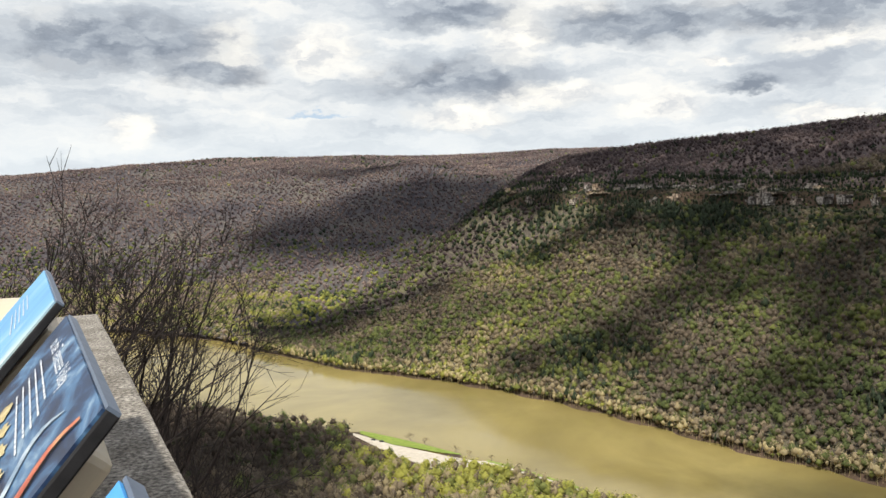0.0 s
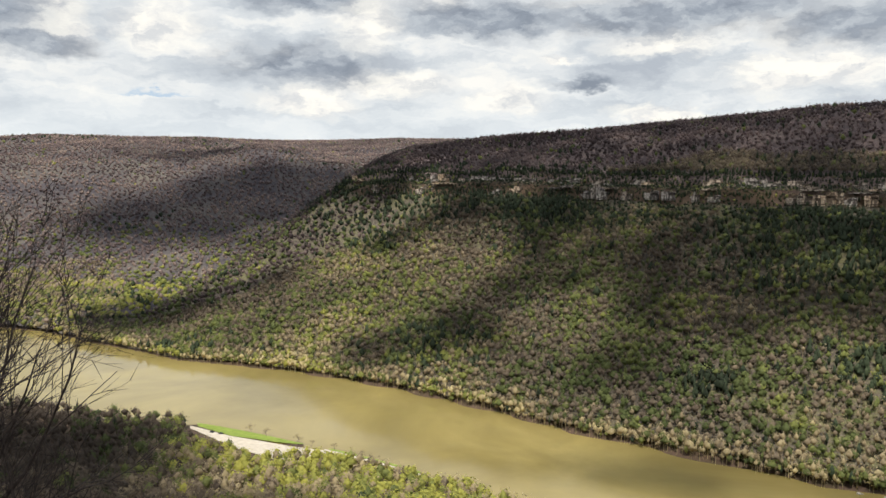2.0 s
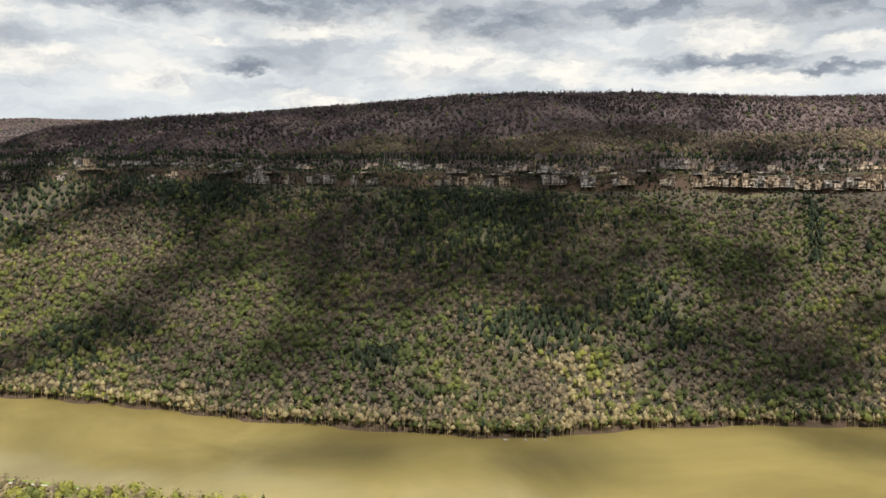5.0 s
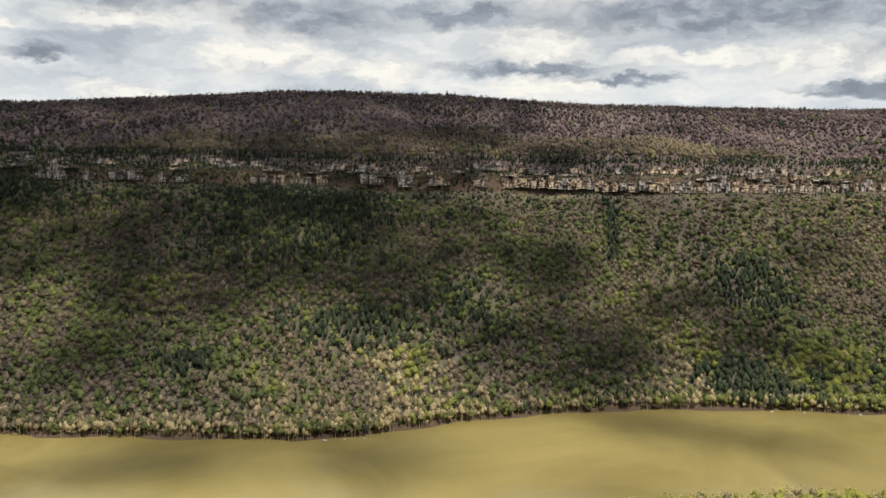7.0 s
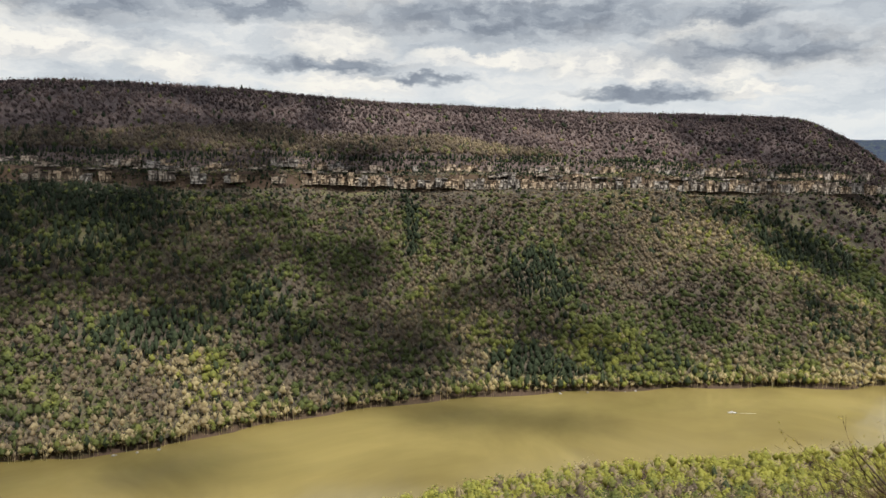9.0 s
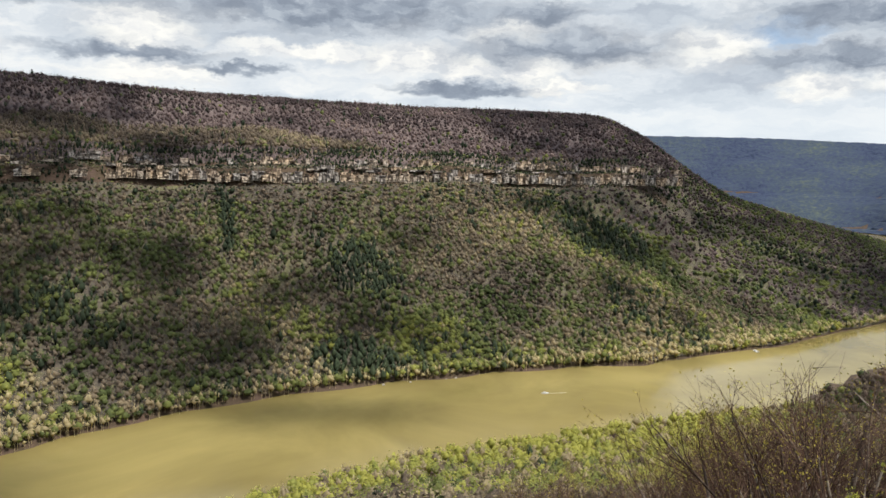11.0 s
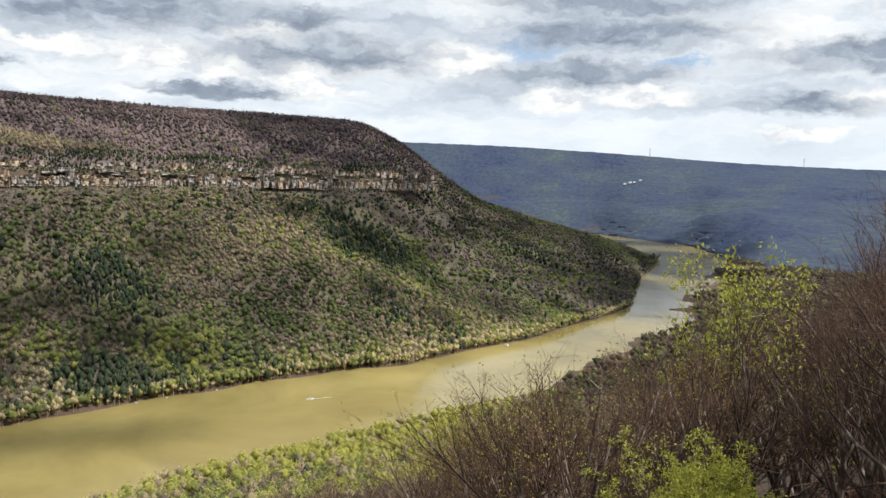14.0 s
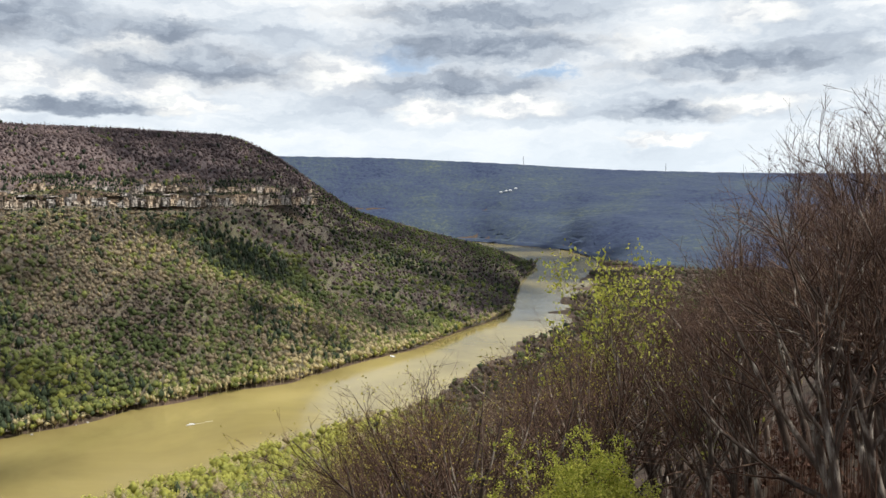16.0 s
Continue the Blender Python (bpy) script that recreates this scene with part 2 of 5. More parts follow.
MAT_BRUSH = toned("dead_leaves", [(0.0, (0.034, 0.016, 0.011)), (0.5, (0.085, 0.042, 0.027)), (1.0, (0.17, 0.10, 0.066))])
MAT_LAWN = noisy("mown_grass", [(0.3, (0.14, 0.20, 0.03)), (0.7, (0.25, 0.31, 0.06))], 0.2, bump=0.3, dist=0.1)
MAT_GRAVEL = noisy("pale_gravel", [(0.3, (0.42, 0.37, 0.29)), (0.7, (0.60, 0.54, 0.44))], 0.25, bump=0.3, dist=0.1)
MAT_WHITE = noisy("white_paint", [(0.3, (0.70, 0.70, 0.68)), (0.7, (0.82, 0.82, 0.80))], 3.0, 0.5, bump=0.05, dist=0.002)
MAT_PALE_ROCK = noisy("pale_rock", [(0.3, (0.22, 0.20, 0.18)), (0.7, (0.48, 0.46, 0.42))], 0.6, bump=0.6, dist=0.2)
MAT_FOAM = noisy("wake_foam", [(0.35, (0.34, 0.30, 0.17)), (0.62, (0.60, 0.57, 0.46))], 0.5, 0.6, bump=0.3, dist=0.1)
MAT_STEEL = noisy("galvanised_steel", [(0.3, (0.30, 0.31, 0.32)), (0.7, (0.42, 0.43, 0.44))], 5.0, 0.45, bump=0.05, dist=0.002, metal=0.8)
MAT_TYRE = noisy("tyre_rubber", [(0.3, (0.015, 0.015, 0.015)), (0.7, (0.03, 0.03, 0.03))], 8.0, 0.8, bump=0.1, dist=0.003)
MAT_DARK_CAR = noisy("dark_car_paint", [(0.3, (0.012, 0.013, 0.016)), (0.7, (0.02, 0.021, 0.025))], 2.0, 0.25, bump=0.0, spec=0.5)
MAT_GLASS = noisy("dark_window_glass", [(0.3, (0.02, 0.025, 0.03)), (0.7, (0.03, 0.035, 0.04))], 1.0, 0.05, bump=0.0, spec=0.6)


def rock_material():
    m, nt, b = material("sandstone", 0.9, 0.0, 0.2)
    f = noise_node(nt, 0.22, 7, 0.65, "Object", stretch=(1, 1, 1))
    warm = ramp_node(nt, f, [(0.3, (0.22, 0.15, 0.10)), (0.42, (0.50, 0.37, 0.25)), (0.56, (0.68, 0.55, 0.40)), (0.72, (0.74, 0.66, 0.54))])
    grey = ramp_node(nt, f, [(0.32, (0.15, 0.14, 0.13)), (0.48, (0.44, 0.40, 0.36)), (0.66, (0.68, 0.64, 0.57))])
    oi = nt.nodes.new("ShaderNodeObjectInfo")
    pick = ramp_node(nt, oi.outputs["Random"], [(0.2, (0, 0, 0)), (0.75, (1, 1, 1))])
    c = mix_node(nt, pick, warm, grey)
    stain = ramp_node(nt, noise_node(nt, 4.0, 5, 0.7, "Object", stretch=(1, 1, 0.25)), [(0.45, (0, 0, 0)), (0.54, (1, 1, 1))])
    c = mix_node(nt, stain, c, mix_node(nt, 1.0, c, (0.20, 0.19, 0.19), "MULTIPLY"))
    bed = ramp_node(nt, noise_node(nt, 2.0, 3, 0.6, "Object", stretch=(0.3, 0.3, 6)), [(0.40, (0.25, 0.24, 0.24)), (0.48, (1, 1, 1))])
    c = mix_node(nt, 1.0, c, bed, "MULTIPLY")
    nt.links.new(c, b.inputs["Base Color"])
    bump_node(nt, b, noise_node(nt, 1.6, 6, 0.7), 0.9, 0.5)
    return m


MAT_ROCK = rock_material()


def cloud_material():
    """Cloud lets part of the daylight through, so that its base is grey and not black."""
    m, nt, b = material("cloud_white", 1.0, 0.0, 0.0)
    c = ramp_node(nt, noise_node(nt, 0.01, 5, 0.6), [(0.3, (0.92, 0.92, 0.93)), (0.7, (0.97, 0.97, 0.97))])
    nt.links.new(c, b.inputs["Base Color"])
    tr, mx = nt.nodes.new("ShaderNodeBsdfTranslucent"), nt.nodes.new("ShaderNodeMixShader")
    nt.links.new(c, tr.inputs[0])
    mx.inputs[0].default_value = 0.72
    nt.links.new(b.outputs[0], mx.inputs[1]), nt.links.new(tr.outputs[0], mx.inputs[2])
    nt.links.new(mx.outputs[0], nt.nodes["Material Output"].inputs[0])
    return m


MAT_CLOUD = cloud_material()
MAT_CONCRETE = noisy("weathered_concrete", [(0.32, (0.045, 0.040, 0.035)), (0.44, (0.16, 0.146, 0.125)), (0.54, (0.31, 0.285, 0.245)), (0.68, (0.52, 0.48, 0.41))], 60.0, bump=1.0, dist=0.008, second=(5.0, (0.60, 0.58, 0.56)), detail=6)
MAT_CREAM = noisy("cream_paint", [(0.3, (0.50, 0.43, 0.31)), (0.7, (0.62, 0.54, 0.41))], 6.0, 0.45, bump=0.08, dist=0.002)
MAT_BLACK = noisy("black_metal", [(0.3, (0.012, 0.012, 0.013)), (0.7, (0.03, 0.03, 0.032))], 20.0, 0.5, bump=0.1, dist=0.001)


def water_material():
    m, nt, b = material("muddy_water", 0.08, 0.0, 0.5)
    f = noise_node(nt, 0.006, 5, 0.6, dist=0.6)
    c = ramp_node(nt, f, [(0.3, (0.185, 0.148, 0.052)), (0.5, (0.25, 0.200, 0.072)), (0.7, (0.32, 0.258, 0.092))])
    nt.links.new(c, b.inputs["Base Color"])
    b.inputs["IOR"].default_value = 1.33
    r = ramp_node(nt, noise_node(nt, 0.012, 4, 0.6, dist=1.0), [(0.35, (0.06, 0.06, 0.06)), (0.65, (0.16, 0.16, 0.16))])
    nt.links.new(r, b.inputs["Roughness"])
    bump_node(nt, b, noise_node(nt, 0.5, 3, 0.6), 0.14, 0.12)
    return m


MAT_WATER = water_material()


# ================= the land: bearings (degrees from +y) and distances from the overlook =================
def table(rows, soft=0.6):
    """A smooth curve over bearing from rows of (bearing, value)."""
    a = np.arange(-180.0, 180.01, 0.1)
    v = np.interp(a, [r[0] for r in rows], [r[1] for r in rows])
    k = np.exp(-0.5 * (np.arange(-30, 31) * 0.1 / soft) ** 2)
    p = np.pad(v, 30, mode="edge")
    v = np.convolve(p, k / k.sum(), mode="valid")
    return lambda az: np.interp(az, a, v)


near_bank = table([(-60, 1500), (-30, 1150), (-15.6, 930), (-9.4, 835), (-6.2, 800), (0.4, 722), (8.5, 645), (12.5, 608), (17, 560), (30, 505), (45, 500), (56, 510), (65, 565), (75, 632), (83, 680), (93, 785), (99, 890), (105, 1150), (107.6, 1420), (111.5, 2500), (114, 4500), (120, 6000)])
near_slope = table([(-60, 0.45), (0, 0.52), (60, 0.52), (95, 0.50), (108, 0.42), (116, 0.33), (124, 0.22), (132, 0.1), (145, 0.0)], 2.0)
far_bank = table([(-60, 2600), (-40, 2200), (-30, 1800), (-22, 1550), (-16, 1390), (-13.6, 1280), (-7.7, 1100), (2.5, 969), (11.8, 845), (20, 755), (29, 704), (37, 678), (42, 682), (48, 718), (61, 792), (75, 868), (90, 985), (98.6, 1170), (104, 1420), (105.6, 1560), (106.0, 2050), (107.1, 2520), (107.5, 2600)], 0.25)
crest_dist = table([(-13.6, 1400), (-8, 1500), (-2.7, 1650), (3.5, 1850), (8.7, 2050), (14.5, 2050), (29, 1850), (36, 1750), (48, 1750), (58, 1800), (73, 1950), (86, 2150), (92, 2200), (103, 2200), (107, 2560)], 1.0)
crest_rise = table([(-14, -10.2), (-10.8, -8.9), (-8, -7.4), (-2.7, -4.31), (0.6, -1.73), (3.5, 0.44), (6.3, 2.2), (8.7, 2.94), (14.5, 3.71), (20, 4.11), (29, 4.89), (36.4, 5.63), (48, 5.6), (58, 4.96), (73, 4.47), (80, 4.33), (86, 3.95), (88.9, 2.65), (92.2, 0.26), (94.6, -1.26), (100, -2.83), (103.8, -3.81), (107, -5.1)], 0.5)
cliff_share = table([(-2, 0), (6, 1), (88, 1), (93, 0)], 1.0)
cliff_rise = table([(5, -0.39), (20, -0.65), (35, -0.85), (52, -0.88), (65, -1.05), (76, -0.83), (91, -0.76)], 2.0)
back_bank = table([(60, 9000), (80, 3400), (90, 2950), (100, 2950), (104, 2900), (106, 2800), (107.1, 2640)], 0.4)
left_rise = table([(-60, 1.0), (-28.6, 2.07), (-22.4, 2.5), (-17.7, 2.88), (-9, 3.23), (3, 3.35), (10, 3.5), (30, 3.2)], 1.0)
right_shore = table([(80, 3900), (95, 3900), (102.8, 3815), (106, 3485), (109.3, 3250), (110.8, 2900), (114, 2500), (125, 2300)], 0.5)
right_rise = table([(80, 2.6), (89.3, 2.7), (96, 2.6), (103, 2.25), (107, 2.0), (112, 1.65), (120, 1.33), (135, 1.0)], 0.8)
CREST_TREES = 14.0


def value_noise(x, y, seed=0):
    xi, yi = np.floor(x).astype(np.int64), np.floor(y).astype(np.int64)
    fx, fy = x - xi, y - yi
    fx, fy = fx * fx * (3 - 2 * fx), fy * fy * (3 - 2 * fy)

    def h(i, j):
        n = (i * 374761393 + j * 668265263 + seed * 974634) & 0x7FFFFFFF
        n = ((n ^ (n >> 13)) * 1274126177) & 0x7FFFFFFF
        return ((n ^ (n >> 16)) & 0xFFFF) / 65535.0

    return (h(xi, yi) * (1 - fx) + h(xi + 1, yi) * fx) * (1 - fy) + (h(xi, yi + 1) * (1 - fx) + h(xi + 1, yi + 1) * fx) * fy


def fbm(x, y, size, seed=0, octaves=4):
    s, a, t = 0.0, 1.0, 0.0
    for k in range(octaves):
        s = s + a * value_noise(x / size * 2 ** k + 17.3 * k, y / size * 2 ** k - 9.1 * k, seed + k)
        t += a
        a *= 0.5
    return s / t


def cliff_line(az):
    line = 1130.0 / np.cos(np.radians(np.clip(az - 47.0, -46, 46)))
    return line + 26 * np.sin(np.radians(az) * 21) + 12 * np.sin(np.radians(az) * 55 + 1)


def cliff_foot(az):
    r = cliff_line(az)
    return EYE + r * np.tan(np.radians(cliff_rise(az)))


def height(az, r):
    """Ground level; the river lies at 0. Also the kind of land: 0 near side, 1 opposite ridge, 2 far hills."""
    x, y = r * np.sin(np.radians(az)), r * np.cos(np.radians(az))
    rough = fbm(x, y, 160.0, 5) - 0.5
    # near side
    nb, sl = near_bank(az), near_slope(az)
    p = np.maximum(sl * nb / 226.0, 0.6)
    t = np.clip(r / nb, 0, 1)
    near = 226.0 * (1 - t) ** p - np.clip((r - nb) / 12, 0, 1) * 14 + rough * np.clip(r / 60, 0, 12) * np.clip((1 - t) * 6, 0, 1)
    behind = 226.5 + np.clip(r - 6, 0, 300) * 0.16
    near = np.where(((az > 150) | (az < -75)), behind, near)
    # opposite ridge
    fb, cr = far_bank(az), crest_dist(az)
    zc = EYE + cr * np.tan(np.radians(crest_rise(az))) - CREST_TREES
    w = cliff_share(az)
    mid = fb + 0.5 * (cr - fb)
    rc = w * cliff_line(az) + (1 - w) * mid
    zf = w * cliff_foot(az) + (1 - w) * (0.52 * np.maximum(zc, 0))
    rc2 = rc + 60.0
    zf2 = zf + w * 36.0 + (1 - w) * 12
    low = np.clip((r - fb) / np.maximum(rc - fb, 1), 0, 1)
    opp = zf * (0.12 * low + 0.88 * low ** 1.15) + np.clip((r - fb) / 20, 0, 1) * 3
    step = np.clip((r - rc) / 60.0, 0, 1)
    opp = opp + (zf2 - zf) * (0.45 * np.clip(step * 6, 0, 1) + 0.13 * step + 0.42 * np.clip((step - 0.7) * 6, 0, 1))
    up = np.clip((r - rc2) / np.maximum(cr - rc2, 1), 0, 1)
    opp = opp + (zc - zf2) * np.sin(up * math.pi / 2) ** 1.15 * (r > rc2)
    bb = back_bank(az)
    down = np.clip((r - cr) / np.maximum(bb - cr, 50), 0, 1)
    opp = opp - np.where(az > 80, np.maximum(zc, 0) * down ** 1.3 + np.clip((r - bb) / 12, 0, 1) * 14, np.clip(r - cr, 0, 500) * 0.25)
    opp = opp + rough * 26 * np.clip((r - fb) / 150, 0, 1) * np.clip((cr - r) / 300, 0.0, 1)
    opp = np.where(r < fb, -np.clip((fb - r) / 12, 0, 1) * 14, opp)
    opp = np.where((az < -14) | (az > 107.4), -14, opp)
    # far hills: left of the gulch, and beyond the bend
    foot = np.maximum(far_bank(az), 1280.0)
    lt = np.clip((r - foot - 600) / (4300 - foot - 600), 0, 1)
    ztop = EYE + 4300 * np.tan(np.radians(left_rise(az))) - CREST_TREES
    left = np.clip((r - foot) / 200, 0, 1) * 14 + (ztop - 14) * np.sin(lt * math.pi / 2) ** 1.2 + (fbm(x, y, 620.0, 9) - 0.5) * 150 * np.clip(lt * 3, 0, 1) * np.clip((1 - lt) * 3, 0, 1)
    left = np.where((az > 40) | (az < -75) | (r < foot), -14, left)
    fs = right_shore(az)
    rt = np.clip((r - fs - 80) / np.maximum(4750 - fs - 80, 1), 0, 1)
    zr = EYE + 4750 * np.tan(np.radians(right_rise(az))) - 8
    right = np.clip((r - fs) / 60, 0, 1) * 8 + (zr - 8) * (0.35 * np.sin(np.clip(rt * 2.2, 0, 1) * math.pi / 2) + 0.65 * np.clip((rt - 0.35) / 0.65, 0, 1) ** 1.1) + (fbm(x, y, 500.0, 21) - 0.5) * 90 * np.clip(rt * 4, 0, 1) * np.clip((1 - rt) * 3, 0, 1)
    right = np.where((az < 80) | (az > 150) | (r < fs), -14, right)
    hs = np.stack([near, opp, np.maximum(left, right)])
    return hs.max(0), hs.argmax(0)


def mesh_of(name, verts, faces, mat, smooth=False):
    me = bpy.data.meshes.new(name)
    verts, faces = np.asarray(verts, np.float32), np.asarray(faces, np.int32)
    n = faces.shape[1]
    me.vertices.add(len(verts)), me.loops.add(faces.size), me.polygons.add(len(faces))
    me.vertices.foreach_set("co", verts.ravel())
    me.loops.foreach_set("vertex_index", faces.ravel())
    me.polygons.foreach_set("loop_start", np.arange(0, faces.size, n, dtype=np.int32))
    if smooth:
        me.polygons.foreach_set("use_smooth", np.ones(len(faces), bool))
    me.update(calc_edges=True)
    me.materials.append(mat)
    return me


def build_ground():
    az = np.concatenate([np.arange(-180, -40, 4.0), np.arange(-40, 130, 0.45), np.arange(130, 180, 4.0)])
    r = np.unique(np.concatenate([[0.01], np.geomspace(3.0, 1040, 110), np.arange(1050, 1650, 10.0), np.geomspace(1660, 4900.0, 50)]))
    A, Rr = np.meshgrid(az, r, indexing="ij")
    Z, _ = height(A, Rr)
    V = np.stack([Rr * np.sin(np.radians(A)), Rr * np.cos(np.radians(A)), Z], -1).reshape(-1, 3)
    n, m = len(az), len(r)
    i, j = np.meshgrid(np.arange(n), np.arange(m - 1), indexing="ij")
    i2 = (i + 1) % n
    F = np.stack([i * m + j, i * m + j + 1, i2 * m + j + 1, i2 * m + j], -1).reshape(-1, 4)
    ob = new("ground", mesh_of("ground", V, F, MAT_GROUND, True))
    return tagged(ob, "steep wooded gorge ground covered in brown leaf litter", "ground", kind="structure")


build_ground()


def build_water():
    a = np.radians(np.arange(0, 360, 5.0))
    V = np.concatenate([[[0, 0, 0]], np.stack([4900 * np.sin(a), 4900 * np.cos(a), 0 * a], 1)])
    k = np.arange(len(a))
    F = np.stack([0 * k, 1 + (k + 1) % len(a), 1 + k], 1)
    ob = new("river_water", mesh_of("river_water", V, F, MAT_WATER))
    tagged(ob, "wide muddy olive brown river with calm surface", "river", kind="structure")


build_water()


# ================= woods =================
rng = np.random.default_rng(7)


def scatter(az0, az1, r0, r1, spacing):
    """Places on a loose grid, evenly dense over the area."""
    a, r = [], []
    for row in np.arange(r0, r1, spacing):
        n = max(int(row * math.radians(az1 - az0) / spacing), 1)
        a.append(az0 + (az1 - az0) * (np.arange(n) + rng.uniform(-0.45, 0.45, n) + 0.5) / n)
        r.append(row + spacing * rng.uniform(-0.5, 0.5, n))
    return np.concatenate(a), np.concatenate(r)


def crowns(base, size, tall, tone, count, leaf, open_=0.0, lift=0.3, cone=0.0):
    """Many small leaf or twig shards over each tree's crown, facing outward. open_: how far they stand out like twigs; cone: how far the crown tapers."""
    n = len(base)
    d = rng.normal(size=(n, count, 3))
    d[..., 2] = np.abs(d[..., 2]) * np.where(rng.random((n, count)) < 0.22, -1, 1)
    d /= np.linalg.norm(d, axis=2, keepdims=True)
    phi = np.arctan2(d[..., 1], d[..., 0])
    lobes = 1 + 0.18 * np.sin(3 * phi + rng.uniform(0, 6.3, (n, 1))) + 0.12 * np.sin(5 * phi + rng.uniform(0, 6.3, (n, 1)))
    rad = (0.42 + 0.66 * rng.random((n, count)) ** 0.6) * lobes
    half = np.stack([size / 2, size / 2, tall * (1 - lift) / 2], 1)[:, None, :]
    c = d * rad[..., None] * half
    if cone:
        c[..., :2] *= (1 - cone * np.clip(c[..., 2:] / half[..., 2:], -1, 1))
    c = c + base[:, None, :]
    c[..., 2] += (tall * (lift + (1 - lift) / 2))[:, None]
    q = rng.normal(size=(n, count, 3))
    t1 = np.cross(d, q)
    t1 /= np.linalg.norm(t1, axis=2, keepdims=True) + 1e-9
    t1 = t1 * (1 - open_) + open_ * (d * 0.7 + np.array([0, 0, 0.7]))
    t2 = np.cross(d, t1)
    t2 = t2 * (1 - 0.55 * open_)
    s = (leaf * size)[:, None, None] * rng.uniform(0.65, 1.35, (n, count, 1))
    v = np.stack([c + s * t1, c + s * (-0.5 * t1 + 0.87 * t2), c + s * (-0.5 * t1 - 0.87 * t2)], 2)
    v += d[:, :, None, :] * s[..., None] * rng.uniform(-0.3, 0.3, (n, count, 3, 1))
    v = v.reshape(-1, 3)
    return v, np.arange(len(v)).reshape(-1, 3), np.repeat(tone, count * 3)


ICO = bmesh.new()
bmesh.ops.create_icosphere(ICO, subdivisions=1, radius=1.0)
ICO_V = np.array([v.co[:] for v in ICO.verts])
ICO_F = np.array([[v.index for v in f.verts] for f in ICO.faces])
ICO.free()


OCTA_V = np.array([[1, 0, 0], [-1, 0, 0], [0, 1, 0], [0, -1, 0], [0, 0, 1], [0, 0, -1.0]])
OCTA_F = np.array([[4, 0, 2], [4, 2, 1], [4, 1, 3], [4, 3, 0], [5, 2, 0], [5, 1, 2], [5, 3, 1], [5, 0, 3]])


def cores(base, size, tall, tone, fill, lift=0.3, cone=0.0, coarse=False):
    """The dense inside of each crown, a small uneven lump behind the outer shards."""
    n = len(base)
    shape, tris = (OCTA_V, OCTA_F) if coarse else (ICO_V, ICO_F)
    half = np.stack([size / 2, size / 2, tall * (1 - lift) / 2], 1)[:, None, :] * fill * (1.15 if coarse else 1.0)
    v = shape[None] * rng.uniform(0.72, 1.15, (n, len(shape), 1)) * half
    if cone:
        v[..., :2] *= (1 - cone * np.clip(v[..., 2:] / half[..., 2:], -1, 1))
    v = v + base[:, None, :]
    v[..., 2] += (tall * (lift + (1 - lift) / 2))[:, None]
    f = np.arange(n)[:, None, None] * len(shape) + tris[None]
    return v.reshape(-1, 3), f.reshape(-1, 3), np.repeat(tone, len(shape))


def trunks(base, tall, width, tone):
    """Tapered three-sided stems."""
    n = len(base)
    a = rng.uniform(0, 6.28, n)
    vs = []
    lean = rng.normal(0, 0.03, (n, 2)) * tall[:, None]
    for z, w in ((-0.1, 1.0), (0.75, 0.35)):
        for k in range(3):
            p = base.copy()
            p[:, 0] += np.cos(a + k * 2.094) * width * w + lean[:, 0] * max(z, 0)
            p[:, 1] += np.sin(a + k * 2.094) * width * w + lean[:, 1] * max(z, 0)
            p[:, 2] += tall * z
            vs.append(p)
    v = np.stack(vs, 1).reshape(-1, 3)
    o = np.arange(n)[:, None, None] * 6
    q = np.array([[0, 1, 4], [0, 4, 3], [1, 2, 5], [1, 5, 4], [2, 0, 3], [2, 3, 5]])[None]
    return v, (o + q).reshape(-1, 3), np.repeat(tone, 6)


def wood(name, chunks, mat, label):
    v, f, t, o = [], [], [], 0
    for a, b, c in chunks:
        v.append(a), f.append(b + o), t.append(c)
        o += len(a)
    me = mesh_of(name, np.concatenate(v), np.concatenate(f), mat)
    at = me.attributes.new("tone", "FLOAT", "POINT")
    at.data.foreach_set("value", np.concatenate(t).astype(np.float32))
    return tagged(new(name, me), label, "trees", kind="stuff")


def xyz(az, r, z):
    return np.stack([r * np.sin(np.radians(az)), r * np.cos(np.radians(az)), z], 1)


